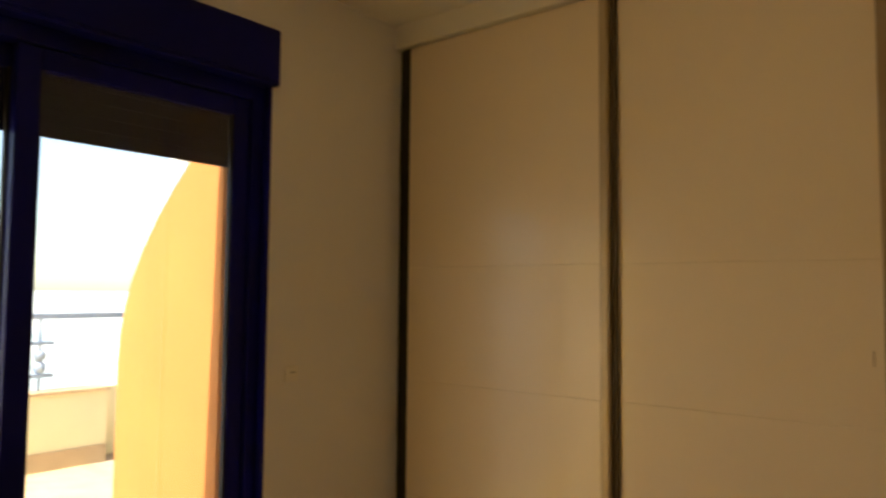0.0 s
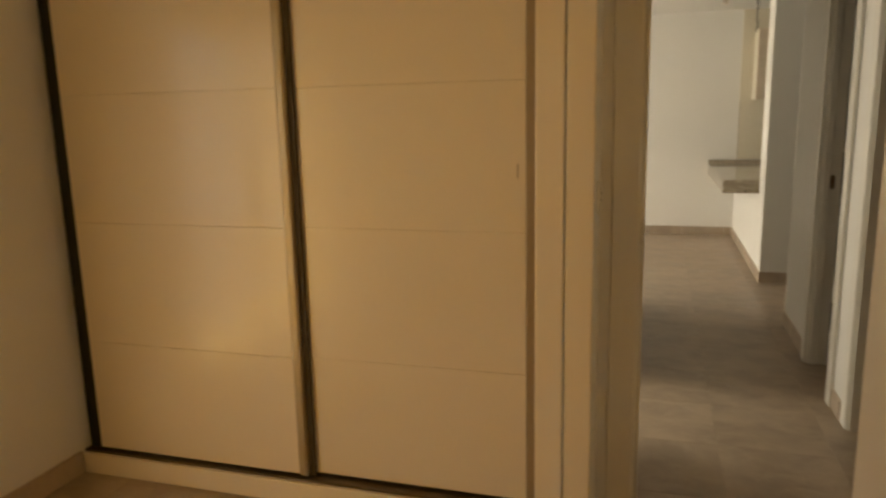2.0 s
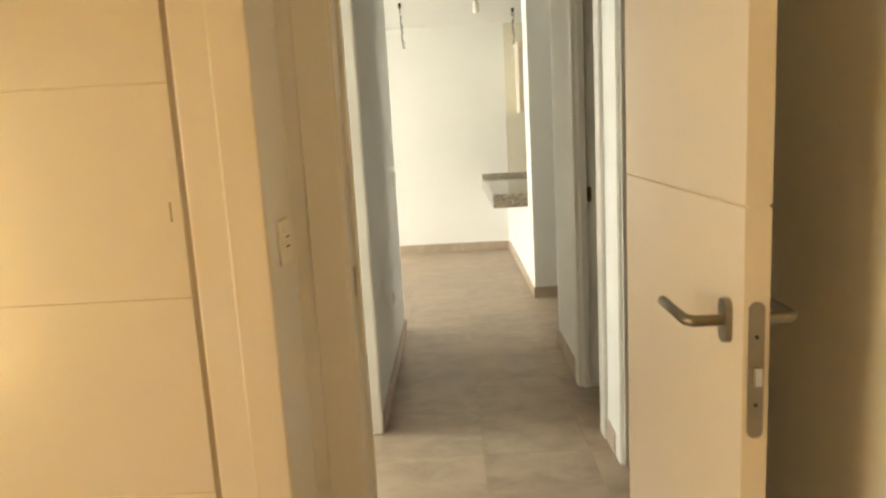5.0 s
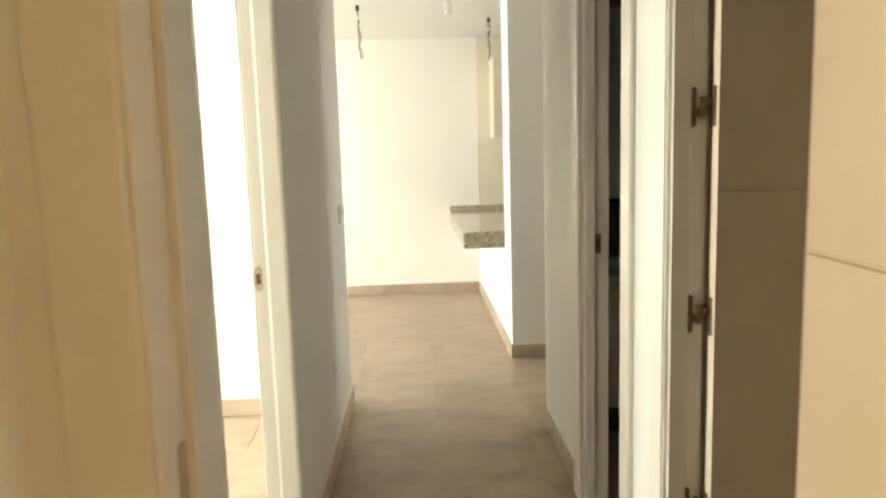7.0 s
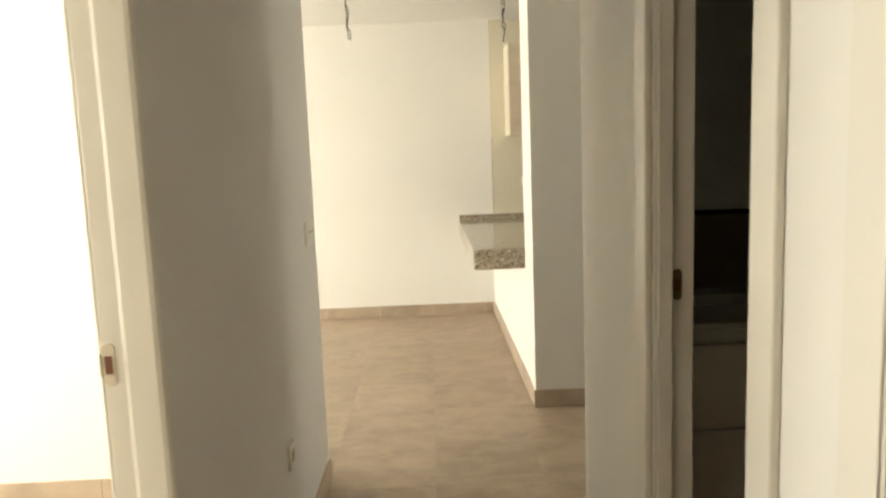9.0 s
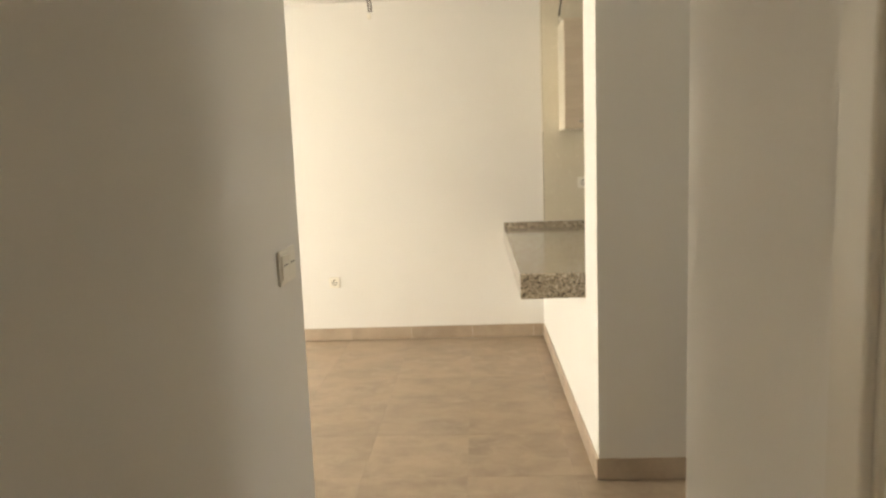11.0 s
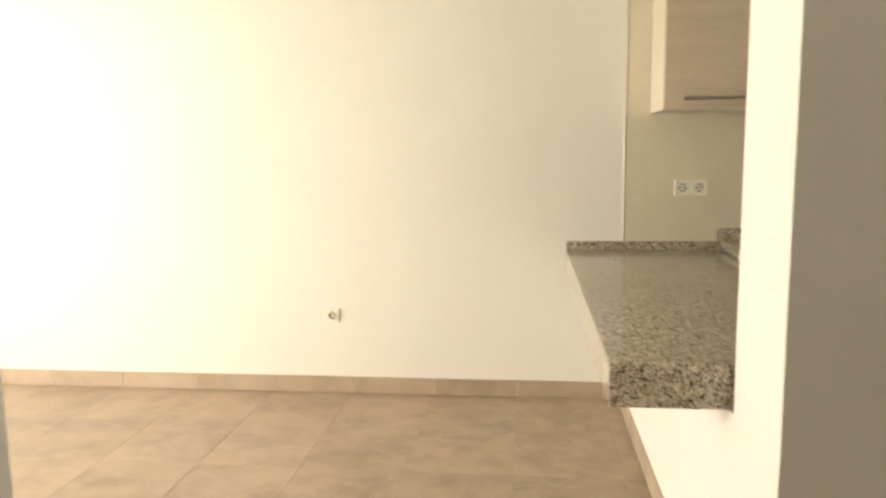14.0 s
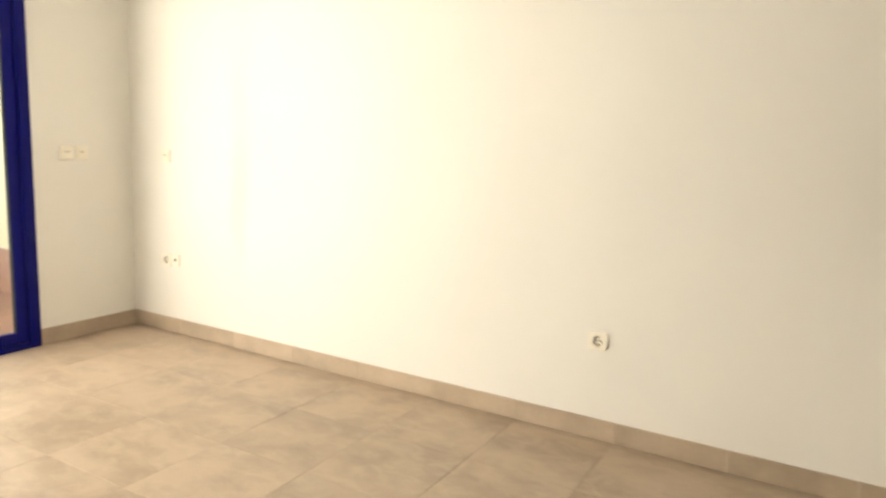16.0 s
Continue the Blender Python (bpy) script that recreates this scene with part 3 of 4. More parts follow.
def switch_plate(at, turn, label, rockers=2, w=0.082, h=0.082, vertical=True, category="light switch", rise=0.0):
    """Wall plate lying in local x-z, sticking out to -y."""
    sw = thing("light_switch", (*at, 0, 0, turn), label, category, "wall switches")
    keep = sw.matrix_basis.copy()
    sw.matrix_basis = Matrix()
    bm = bmesh.new()
    box(bm, -w / 2, w / 2, -0.009, 0, -h / 2, h / 2, bevel=0.004, seg=3)
    part("plate", bm, PLASTIC, sw)
    n = rockers
    span, rise = w - 0.024, rise or h - 0.028
    for i in range(n):
        if vertical:
            x0, z0 = -w / 2 + 0.012 + i * span / n, -rise / 2
            x1, z1 = x0 + span / n - 0.0012, rise / 2
        else:
            x0, z0 = -span / 2, -rise / 2 + i * rise / n
            x1, z1 = span / 2, z0 + rise / n - 0.0012
        bm = bmesh.new()
        box(bm, x0, x1, -0.0125, -0.008, z0, z1, bevel=0.002)
        rk = part("rocker", bm, PLASTIC, sw)
        zm = (z0 + z1) / 2 + (0.006 if vertical else 0.0)
        boxes("mark", [(x0 + 0.2 * (x1 - x0), x1 - 0.2 * (x1 - x0), -0.0132, -0.0124, zm - 0.0015, zm + 0.0015)], HOLE, rk, "thin dark line")
    sw.matrix_basis = keep
    return sw


def ring(bm, cx, profile, n=28):
    """A turned ring about the y axis at x = cx, from (radius, y) pairs."""
    rows = [[bm.verts.new((cx + r * math.cos(2 * math.pi * k / n), y, r * math.sin(2 * math.pi * k / n))) for k in range(n)] for r, y in profile]
    for lo, hi in zip(rows, rows[1:]):
        for k in range(n):
            bm.faces.new((lo[k], hi[k], hi[(k + 1) % n], lo[(k + 1) % n]))
    bmesh.ops.recalc_face_normals(bm, faces=bm.faces)


def holed_plate(bm, cx, half, r, t, n=28):
    """A square plate in x-z round a round hole, from y=0 to y=-t, its front edge chamfered."""
    def square(k, h):
        c, d = math.cos(2 * math.pi * k / n), math.sin(2 * math.pi * k / n)
        g = h / max(abs(c), abs(d))
        return cx + c * g, d * g
    loops = []
    for y, h in ((0.0, half), (-t + 0.0025, half), (-t, half - 0.0025)):
        loops.append([bm.verts.new((square(k, h)[0], y, square(k, h)[1])) for k in range(n)])
    for y in (-t, 0.0):
        loops.append([bm.verts.new((cx + r * math.cos(2 * math.pi * k / n), y, r * math.sin(2 * math.pi * k / n))) for k in range(n)])
    for lo, hi in zip(loops, loops[1:]):
        for k in range(n):
            bm.faces.new((lo[k], hi[k], hi[(k + 1) % n], lo[(k + 1) % n]))
    bmesh.ops.recalc_face_normals(bm, faces=bm.faces)


def socket(at, turn, n=1, label="white round socket outlet in a square plate"):
    so = thing("wall_socket", (*at, 0, 0, turn), label, "socket", "wall sockets")
    keep = so.matrix_basis.copy()
    so.matrix_basis = Matrix()
    for i in range(n):
        cx = 0.082 * (i - (n - 1) / 2)
        bm = bmesh.new()
        holed_plate(bm, cx, 0.0405, 0.0215, 0.009)
        f = part("plate", bm, PLASTIC, so)
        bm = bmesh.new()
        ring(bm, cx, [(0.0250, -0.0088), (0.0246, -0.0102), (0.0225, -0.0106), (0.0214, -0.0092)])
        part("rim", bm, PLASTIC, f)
        bm = bmesh.new()
        tube(bm, (cx, -0.0002, 0), (cx, -0.0012, 0), 0.0216, sides=28)
        part("well", bm, PLASTIC, f, "recessed round well")
        # dark ring stands in for the shade along the well's edge
        bm = bmesh.new()
        ring(bm, cx, [(0.0212, -0.0012), (0.0212, -0.0030), (0.0188, -0.0030), (0.0188, -0.0012)])
        part("well_shade", bm, HOLE, f, "dark ring for the shade inside the well")
        for dx in (-0.0095, 0.0095):
            bm = bmesh.new()
            tube(bm, (cx + dx, -0.0010, 0), (cx + dx, -0.0022, 0), 0.0046, sides=10)
            part("pin_hole", bm, HOLE, f)
        for z in (0.0155, -0.0155):
            boxes("earth_clip", [(cx - 0.0025, cx + 0.0025, -0.0075, -0.0012, z - 0.0035, z + 0.0035)], BRASS, f)
    so.matrix_basis = keep
    return so


switch_plate((RX, 3.15, 1.163), 90, "cream double light switch beside the bedroom door", h=0.10, vertical=False, rise=0.042)
switch_plate((XL, 6.222, 1.078), 90, "white double light switch on the corridor wall", w=0.155, h=0.095)
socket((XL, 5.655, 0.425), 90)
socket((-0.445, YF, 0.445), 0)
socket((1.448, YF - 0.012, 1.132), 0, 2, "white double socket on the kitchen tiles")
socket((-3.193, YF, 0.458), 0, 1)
tv = thing("antenna_outlet", (-3.113, YF, 0.465), "small white antenna outlet with a dark hole", "socket", "wall sockets")
bm = bmesh.new()
box(bm, -3.15, -3.076, YF - 0.009, YF, 0.428, 0.502, bevel=0.004)
part("plate", bm, PLASTIC, tv)
bm = bmesh.new()
tube(bm, (-3.113, YF - 0.008, 0.465), (-3.113, YF - 0.0105, 0.465), 0.009)
part("jack", bm, HOLE, tv)
switch_plate((-3.183, YF, 1.096), 0, "white single switch on the living room wall", rockers=1)
switch_plate((XW, 9.07, 1.10), 90, "white double switch beside the balcony door", rockers=1)
switch_plate((XW, 9.16, 1.10), 90, "white double switch beside the balcony door", rockers=1)
switch_plate((BX, 2.575, 1.105), 90, "white shutter switch beside the bedroom window", rockers=1, w=0.06, h=0.06)


def sliding_window(name, x, y0, y1, z1, meet, label, blind=None):
    """Blue aluminium balcony door in a wall at x, opening to -x."""
    w = structure(new(name), label)
    f = 0.06
    boxes("window_frame", [(x - 0.12, x - 0.02, y0, y0 + f, 0, z1), (x - 0.12, x - 0.02, y1 - f, y1, 0, z1), (x - 0.12, x - 0.02, y0 + f, y1 - f, z1 - f, z1), (x - 0.12, x - 0.02, y0 + f, y1 - f, 0, 0.035)], BLUE, w, bevel=0.004)
    st = 0.065
    for a, b, xx in ((y0 + f, meet + st / 2, x - 0.11), (meet - st / 2, y1 - f, x - 0.07)):
        s = boxes("sash", [(xx, xx + 0.034, a, a + st, 0.037, z1 - f), (xx, xx + 0.034, b - st, b, 0.037, z1 - f), (xx, xx + 0.034, a + st, b - st, z1 - f - st, z1 - f), (xx, xx + 0.034, a + st, b - st, 0.037, 0.037 + st)], BLUE, w, bevel=0.004)
        p = boxes("pane", [(xx + 0.013, xx + 0.019, a + st - 0.01, b - st + 0.01, 0.037 + st - 0.01, z1 - f - st + 0.01)], GLASS, s)
        p.visible_shadow = False
        boxes("gasket", [(xx + 0.004, xx + 0.03, a + st, a + st + 0.006, 0.037 + st, z1 - f - st), (xx + 0.004, xx + 0.03, b - st - 0.006, b - st, 0.037 + st, z1 - f - st)], DARKRUBBER, s)
    if blind:
        bm = bmesh.new()
        z = blind
        while z < z1 - f - 0.01:
            box(bm, x - 0.155, x - 0.143, y0 + f - 0.02, y1 - f + 0.02, z, min(z + 0.0448, z1 - f), bevel=0.002)
            z += 0.045
        tagged(part("shutter_slats", bm, SLAT, w, "dark roller shutter partly lowered"))
        boxes("inner_architrave", [(x - 0.02, x + 0.012, y1 - 0.012, y1 + 0.002, 0, z1)], BLUE, w, bevel=0.003)
    return w


sliding_window("window_1", BX, WY0, WY1, 2.17, 1.645, "dark blue aluminium balcony door with the shutter partly down", blind=1.872)
sb = thing("shutter_box", (BX + 0.03, 1.6, 2.17), "dark blue roller shutter box over the bedroom window", "shutter box")
bm = bmesh.new()
box(bm, BX - 0.13, BX + 0.045, WY0 - 0.03, WY1 + 0.012, 2.165, 2.375, bevel=0.008, seg=3)
part("housing", bm, BLUE, sb)
boxes("cover_strip", [(BX + 0.045, BX + 0.050, WY0 - 0.02, WY1 + 0.002, 2.18, 2.36)], BLUE, sb, bevel=0.002)
sliding_window("window_2", XW + 0.03, 6.66, 8.87, 2.2, 7.77, "bright blue aluminium balcony door in the living room")

# small room window, seen only by its light
sw2 = structure(new("window_3"), "blue aluminium window of the small room")
boxes("window_frame", [(XW - 0.14, XW - 0.06, 4.2, 4.26, 0.7, 2.1), (XW - 0.14, XW - 0.06, 5.74, 5.8, 0.7, 2.1), (XW - 0.14, XW - 0.06, 4.26, 5.74, 2.04, 2.1), (XW - 0.14, XW - 0.06, 4.26, 5.74, 0.7, 0.76)], BLUE, sw2, bevel=0.004)
p = boxes("pane", [(XW - 0.105, XW - 0.10, 4.25, 5.75, 0.75, 2.05)], GLASS, sw2)
p.visible_shadow = False

# window added out of view so that light reaches hall and partition
hw = structure(new("fill_window_hall"), "unseen blue aluminium window added to light the hall")
boxes("window_frame", [(4.06, 4.12, 6.2, 6.26, 0.9, 2.1), (4.06, 4.12, 6.94, 7.0, 0.9, 2.1), (4.06, 4.12, 6.26, 6.94, 2.04, 2.1), (4.06, 4.12, 6.26, 6.94, 0.9, 0.96)], BLUE, hw, bevel=0.004)
p = boxes("pane", [(4.088, 4.094, 6.25, 6.95, 0.95, 2.05)], GLASS, hw)
p.visible_shadow = False

# ---- kitchen ----
bar = thing("granite_bar", (0.97, 8.5, 0.703), "speckled grey-brown granite bar top on a low wall", "bar counter")
boxes("bar_top", [(0.825, 1.59, 7.478, 9.478, 0.703, 0.818)], GRANITE, bar, bevel=0.003)
boxes("upstand", [(0.829, 1.59, 9.479, 9.498, 0.80, 0.858)], GRANITE, bar, bevel=0.002)
wt = thing("kitchen_worktop", (1.9, 8.6, 0.83), "speckled granite kitchen worktop with an upstand", "worktop")
boxes("worktop", [(1.60, 4.0, 8.88, 9.478, 0.832, 0.864)], GRANITE, wt, bevel=0.003)
boxes("upstand", [(1.585, 4.0, 9.466, 9.486, 0.865, 0.926)], GRANITE, wt, bevel=0.002)
cb = thing("base_cabinet", (1.9, 9.1, 0), "pale wood kitchen base cabinets under the worktop", "cabinet")
boxes("body", [(1.62, 3.98, 8.95, 9.46, 0.10, 0.83)], CARCASS, cb)
for i in range(4):
    boxes("cabinet_door", [(1.622 + 0.59 * i, 2.208 + 0.59 * i, 8.925, 8.948, 0.12, 0.825)], WOODFRONT, cb, bevel=0.002)
boxes("kickboard", [(1.62, 3.98, 8.99, 9.01, 0, 0.10)], ALU, cb)
structure(solid("wall_tiling", [(1.125, 4.0, YF - 0.010, YF, 0.86, H - 0.001)], CREAMTILE), "cream glazed kitchen wall tiling")
boxes("tiling_edge", [(1.115, 1.1215, YF - 0.012, YF, 0.86, H - 0.002)], PLASTIC, bpy.data.objects["wall_tiling"], "thin white edge trim")
boxes("tiling_joint", [(1.1218, 1.1248, YF - 0.0105, YF, 0.86, 1.50)], WIRE, bpy.data.objects["wall_tiling"], "thin dark open joint")


def upper_cabinet(x0, w, group):
    uc = thing("wall_cabinet", (x0 + w / 2, 9.3, 1.5), "pale wood wall cabinet with a bar handle", "cabinet", group)
    solid("body", [(x0, x0 + 0.018, 9.165, 9.488, 1.505, 2.225), (x0 + w - 0.018, x0 + w, 9.165, 9.488, 1.505, 2.225), (x0 + 0.018, x0 + w - 0.018, 9.165, 9.488, 1.505, 1.523),
                   (x0 + 0.018, x0 + w - 0.018, 9.165, 9.488, 2.207, 2.225), (x0 + 0.018, x0 + w - 0.018, 9.47, 9.488, 1.523, 2.207)], CARCASS, uc, "cream melamine carcass")
    d = boxes("cabinet_door", [(x0 + 0.002, x0 + w - 0.002, 9.142, 9.162, 1.508, 2.222)], WOODFRONT, uc, bevel=0.0015)
    hb = wire("bar_handle", [(x0 + 0.09, 9.117, 1.553), (x0 + 0.2, 9.117, 1.553), (x0 + 0.37, 9.117, 1.553)], 0.0075, HANDLE, d, "dull steel bar handle")
    for dx in (0.12, 0.34):
        bm = bmesh.new()
        tube(bm, (x0 + dx, 9.117, 1.553), (x0 + dx, 9.143, 1.553), 0.004)
        part("stud", bm, STEEL, d)
    return uc


for i in range(3):
    upper_cabinet(1.24 + 0.60 * i, 0.597, "wall cabinets")


def hanging_wire(x, y, z0, length, holder, label, lean=0.0):
    """Bare ceiling wires that wait for a lamp."""
    lw = thing("hanging_wire", (x, y, z0), label, "ceiling wire", "ceiling wires")
    bm = bmesh.new()
    tube(bm, (x, y, z0), (x, y, z0 - 0.035), 0.013, sides=12)
    part("ceiling_stub", bm, HOLE, lw, "dark conduit stub")
    n = 8
    rnd = random.Random(int(x * 100))
    for k in (-1, 1):
        pts = [(x + k * 0.003 + rnd.uniform(-0.008, 0.008) + lean * i / n, y + k * 0.003, z0 - 0.02 - (length - 0.03) * i / n) for i in range(n + 1)]
        wire("wire", pts, 0.0034, WIRE, lw)
    bm = bmesh.new()
    box(bm, x - 0.013, x + 0.010, y - 0.009, y + 0.009, z0 - 0.10, z0 - 0.082, bevel=0.002)
    part("clamp", bm, PLASTIC, lw)
    bm = bmesh.new()
    if holder:
        tube(bm, (x + lean, y, z0 - length), (x + lean, y, z0 - length - 0.075), 0.020, 0.022, 16)
    else:
        box(bm, x + lean - 0.009, x + lean + 0.009, y - 0.008, y + 0.008, z0 - length - 0.025, z0 - length, bevel=0.003)
    part("lamp_holder" if holder else "terminal_block", bm, PLASTIC, lw)
    return lw


hanging_wire(0.119, 7.95, H, 0.39, False, "bare twisted ceiling wires with a terminal block", 0.012)
hanging_wire(0.72, 6.9, H, 0.20, True, "ceiling wire with a white lamp holder", 0.01)
hanging_wire(1.145, 8.55, H, 0.34, False, "bare ceiling wires over the bar", 0.0)

# ---- bathroom ----
va = thing("vanity_unit", (1.85, 5.6, 0.3), "white hung vanity unit with two drawers and a basin", "vanity")
boxes("body", [(1.30, 2.25, 5.47, 5.848, 0.27, 0.79)], TRIM, va)
for z0, z1 in ((0.272, 0.528), (0.536, 0.785)):
    d = boxes("drawer_front", [(1.30, 2.25, 5.450, 5.469, z0, z1)], TRIM, va, bevel=0.002)
    boxes("grip", [(1.50, 1.76, 5.446, 5.452, z1 - 0.014, z1 - 0.002)], DARKRUBBER, d, "black recessed grip")
bm = bmesh.new()
box(bm, 1.29, 2.26, 5.44, 5.848, 0.795, 0.835, bevel=0.006)
part("basin", bm, CERAMIC, va)
solid("basin_rim", [(1.29, 2.26, 5.44, 5.47, 0.835, 0.85), (1.29, 1.32, 5.47, 5.82, 0.835, 0.85), (2.23, 2.26, 5.47, 5.82, 0.835, 0.85), (1.29, 2.26, 5.74, 5.848, 0.835, 0.87)], CERAMIC, va)
tp = thing("basin_tap", (1.665, 5.78, 0.87), "chrome single-lever basin tap", "tap")
bm = bmesh.new()
tube(bm, (1.665, 5.785, 0.87), (1.665, 5.785, 0.99), 0.022)
part("tap_body", bm, CHROME, tp, smooth=False)
wire("spout", [(1.665, 5.785, 0.925), (1.665, 5.72, 0.93), (1.665, 5.655, 0.915)], 0.012, CHROME, tp)
wire("tap_lever", [(1.665, 5.785, 0.992), (1.68, 5.75, 1.002), (1.705, 5.69, 1.01)], 0.007, CHROME, tp)
mi = thing("bathroom_mirror", (1.85, 5.84, 1.12), "frameless bathroom mirror over the vanity", "mirror")
boxes("mirror_glass", [(1.27, 2.28, 5.838, 5.848, 1.14, 2.0)], MIRROR, mi)
boxes("mirror_edge", [(1.27, 2.28, 5.832, 5.849, 1.125, 1.139)], DARKRUBBER, mi)

# ---- terrace ----
structure(solid("balcony", [(-6.4, BX - 0.25, -3.0, 3.74, -0.3, -0.0622), (-6.4, XW - 0.25, 3.74, 11.0, -0.3, -0.0622)], GROUT), "terrace slab")
bm = bmesh.new()
prof = [(BX - 0.25, 0.0), (-2.98, 0.0), (-2.98, 1.15)]
for i in range(1, 9):
    a = i / 8
    prof.append((-2.98 + 0.75 * (a ** 2.0), 1.15 + 1.0 * a))
prof += [(-2.20, 2.7)]
vs = [bm.verts.new((px, 2.425, pz)) for px, pz in prof]
f0 = bm.faces.new(vs)
ex = bmesh.ops.extrude_face_region(bm, geom=[f0])
bmesh.ops.translate(bm, vec=(0, 0.22, 0), verts=[g for g in ex["geom"] if isinstance(g, bmesh.types.BMVert)])
bmesh.ops.recalc_face_normals(bm, faces=bm.faces)
bmesh.ops.translate(bm, vec=(0, 0, -0.06), verts=bm.verts)
structure(part("wall_terrace_fin", bm, ORANGE), "orange rendered terrace side wall with a curved edge")
structure(solid("parapet", [(-6.14, -5.98, -3.0, 3.70, -0.06, 0.55), (-6.38, -6.22, 3.70, 9.6, -0.06, 0.55), (-6.38, -5.98, 3.70, 3.84, -0.06, 0.55)], YELLOW), "pale yellow rendered terrace parapet")
boxes("skirting_tile", [(-5.98, -5.968, -3.0, 3.84, -0.06, 0.09)], SANDTILE, bpy.data.objects["parapet"], "sand-coloured tile skirting")
structure(boxes("parapet_coping", [(-6.17, -5.95, -3.0, 3.86, 0.552, 0.58)], SANDTILE, None, "", 0.004), "thin coping on the parapet")
rl = thing("balcony_railing", (-6.06, 2.0, 0.58), "grey-blue metal railing on the parapet", "railing")
boxes("top_rail", [(-6.085, -6.035, -3.0, 4.2, 1.165, 1.215)], RAIL, rl, bevel=0.006)
for i in range(5):
    y = 3.31 - 1.5 * i
    bm = bmesh.new()
    tube(bm, (-6.06, y, 0.58), (-6.06, y, 1.175), 0.013)
    post = part("post", bm, RAIL, rl)
    for z in (0.69, 0.955):
        boxes("collar", [(-6.09, -6.03, y - 0.10, y + 0.10, z, z + 0.03)], RAIL, post, bevel=0.004)
    for z in (0.77, 0.87):
        bm = bmesh.new()
        ball(bm, (-6.06, y, z), 0.052)
        part("ornament", bm, RAIL, post)
structure(solid("wall_facade", [(XW - 0.25, XW - 0.01, 3.74, 3.80, -0.06, 2.7)], ORANGE), "orange rendered outer wall")
# terrace outside the living room
structure(solid("wall_terrace_living", [(-6.2, XW - 0.25, 9.6, 9.8, -0.06, 2.7)], YELLOW), "pale yellow rendered terrace wall")
# slab added out of view, stops the sun before the living room window
structure(solid("sun_block_terrace", [(-6.4, XW - 0.25, 4.6, 9.8, 2.7, 2.9)], CEIL), "unseen white slab added to keep the sun out of the living room")
boxes("terrace_skirting", [(-6.1, XW - 0.25, 9.585, 9.6, -0.06, 0.28)], TERRACOTTA, bpy.data.objects["wall_terrace_living"], "terracotta tiled dado")
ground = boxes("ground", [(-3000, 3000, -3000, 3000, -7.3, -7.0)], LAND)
structure(ground, "dry land below the terrace, haze put into its pale colour")


# ---- floor tiles and skirting, piece by piece ----
P, GAP = 0.456, 0.0011
TX, TY = 0.11, 7.64


def tile_mesh(name, w, d, h, mat):
    bm = bmesh.new()
    box(bm, 0, w, 0, d, 0, h)
    top = [e for e in bm.edges if all(v.co.z > h - 1e-4 for v in e.verts)]
    bmesh.ops.bevel(bm, geom=top, offset=0.0007, segments=1, affect="EDGES")
    return mesh_of(name, bm, mat)


tile_cache = {}


def lay(name, label, x0, x1, y0, y1, mat=TILE, z=0.0, p=P, ox=TX, oy=TY):
    fl = structure(new(name), label)
    i0, j0 = math.floor((x0 - ox) / p), math.floor((y0 - oy) / p)
    i = i0
    while ox + i * p < x1:
        a, b = max(x0, ox + i * p), min(x1, ox + (i + 1) * p)
        j = j0
        while oy + j * p < y1:
            c, d = max(y0, oy + j * p), min(y1, oy + (j + 1) * p)
            if b - a > 0.01 and d - c > 0.01:
                key = (round(b - a, 3), round(d - c, 3), mat.name)
                if key not in tile_cache:
                    tile_cache[key] = tile_mesh("tile", key[0] - GAP, key[1] - GAP, 0.010, mat)
                t = new("tile", tile_cache[key])
                t.location = (a + GAP / 2, c + GAP / 2, z - 0.010)
                t.parent = fl
            j += 1
        i += 1
    return fl


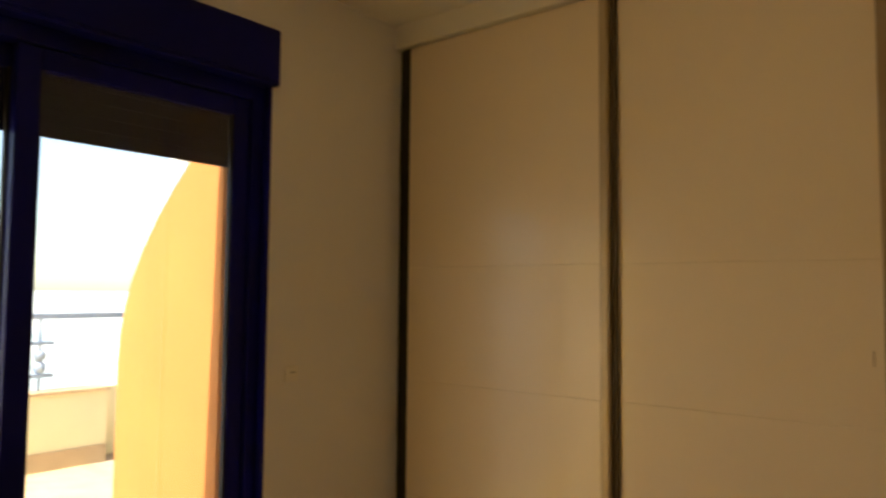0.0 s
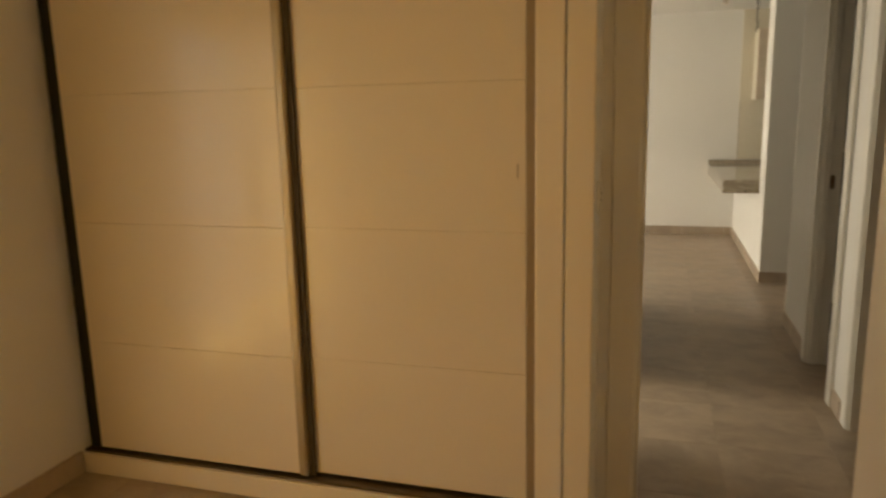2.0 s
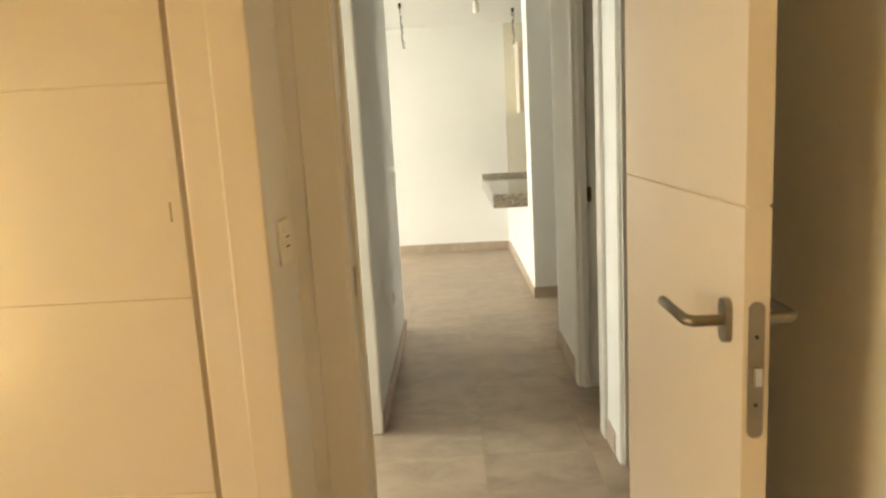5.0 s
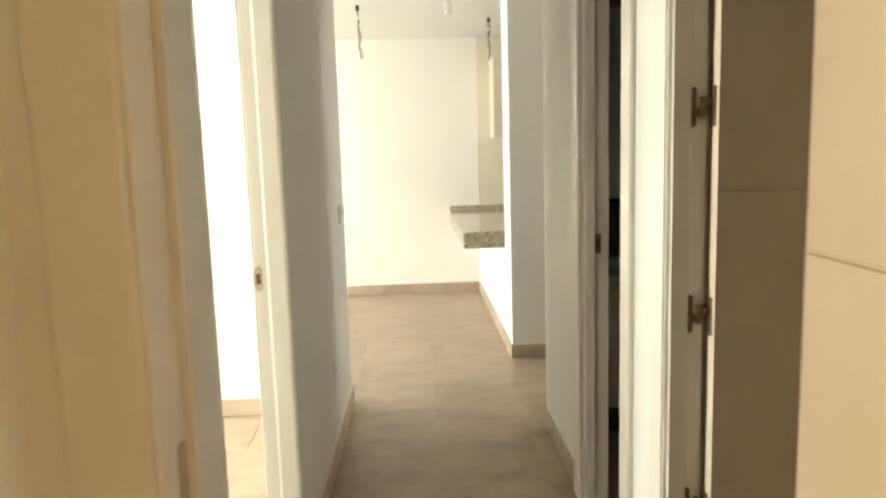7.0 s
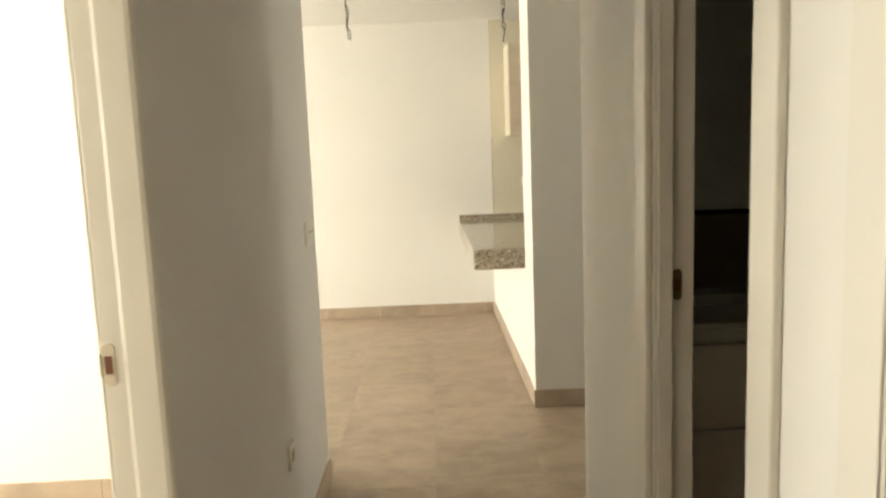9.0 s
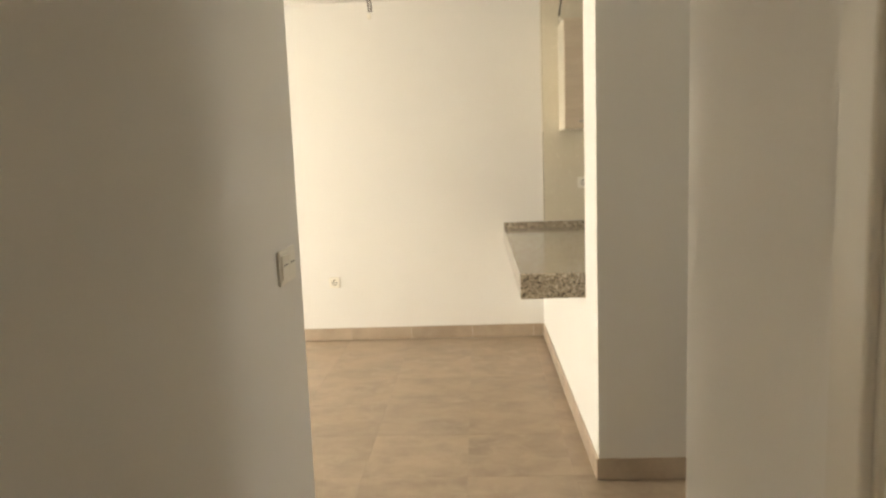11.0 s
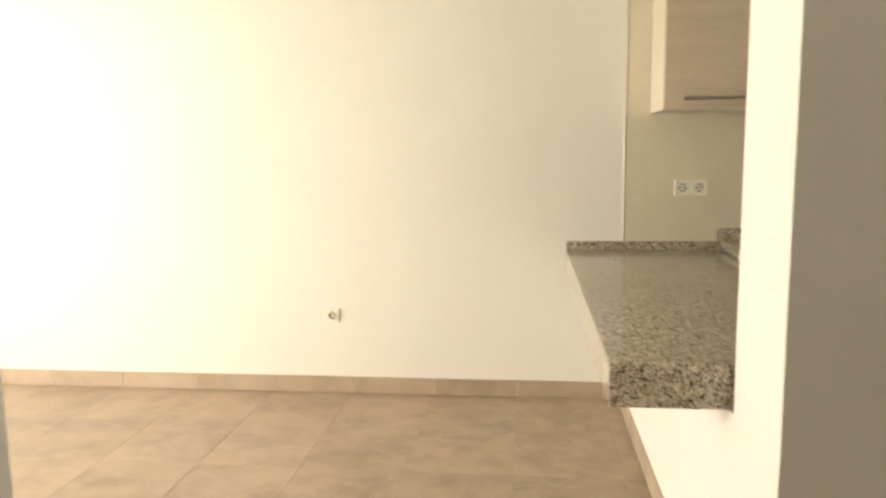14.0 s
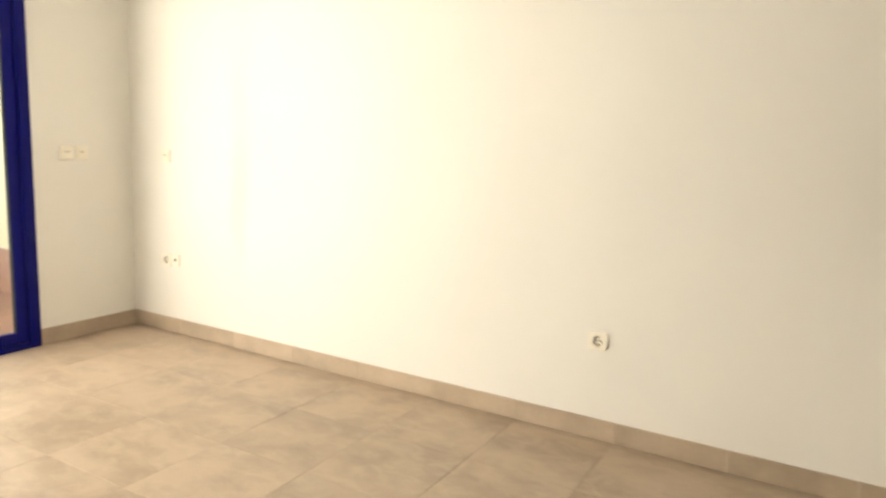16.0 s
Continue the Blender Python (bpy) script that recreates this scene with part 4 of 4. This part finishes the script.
lay("floor_living", "cement-look beige floor tiles", XW, 4.0, 6.35, YF)
lay("floor_corridor", "cement-look beige floor tiles in the corridor", 0.0, 1.225, 3.34, 6.35)
lay("floor_bedroom", "cement-look beige floor tiles in the bedroom", BX, XR, -1.2, 3.34)
lay("floor_small_room", "cement-look beige floor tiles in the small room", XW, 0.0, 3.84, 6.275)
lay("floor_side_rooms", "cement-look beige floor tiles in the side rooms", 1.225, 3.9, 2.2, 6.35)
lay("pavement_terrace", "sand-coloured terrace paving", -5.968, BX - 0.25, 0.0, 3.70, SANDTILE, -0.06, 0.45, 0, 0)
lay("pavement_terrace_living", "terracotta terrace paving at the living room", -6.1, XW - 0.25, 6.0, 9.58, TERRACOTTA, -0.06, 0.45, 0, 0)

skirts = structure(new("baseboard"), "beige tile skirting along the walls")
skirt_cache = {}


def skirting(axis, at, a, b, out, off=TX, h=0.092, t=0.010):
    """Tile skirting on a wall at the coordinate `at`, from a to b along axis; out is the way into the room."""
    i = math.floor((a - off) / P)
    while off + i * P < b:
        p, q = max(a, off + i * P), min(b, off + (i + 1) * P)
        if q - p > 0.008:
            key = round(q - p, 3)
            if key not in skirt_cache:
                bm = bmesh.new()
                box(bm, 0, key - 0.0018, 0, t, 0, h, bevel=0.0012, seg=1)
                skirt_cache[key] = mesh_of("skirting_tile", bm, SKIRT)
            s = new("skirting_tile", skirt_cache[key])
            if axis == "x":
                s.matrix_basis = pose(p, at - t if out < 0 else at, 0.0028)
            else:
                s.matrix_basis = pose(at + t if out > 0 else at, p, 0.0028, 0, 0, 90)
            s.parent = skirts
        i += 1


skirting("x", YF, XW + 0.011, 1.100, -1, off=0.119)
skirting("y", XW, 8.872, YF, 1)
skirting("y", XW, 6.388, 6.655, 1)
skirting("x", 6.388, XW + 0.011, 0.11, 1)
skirting("y", 1.112, 7.141, YF - 0.011, -1, off=7.2)
skirting("x", 7.141, 1.102, 3.99, -1, off=1.102)
skirting("y", XL, LEFT[1] + 0.026, 6.399, 1, off=6.399 - 5 * P)
skirting("y", XR, BATH[1] + 0.092, 5.95, -1)
skirting("y", XR, RIGHT[1] + 0.093, BATH[0] - 0.093, -1)
skirting("y", XR, -1.2, 3.26, -1)
skirting("y", BX, WY1 + 0.01, 3.11, 1)
skirting("x", 6.275, XW + 0.011, 0.0, -1)
skirting("y", RX, RY, 3.262, 1)
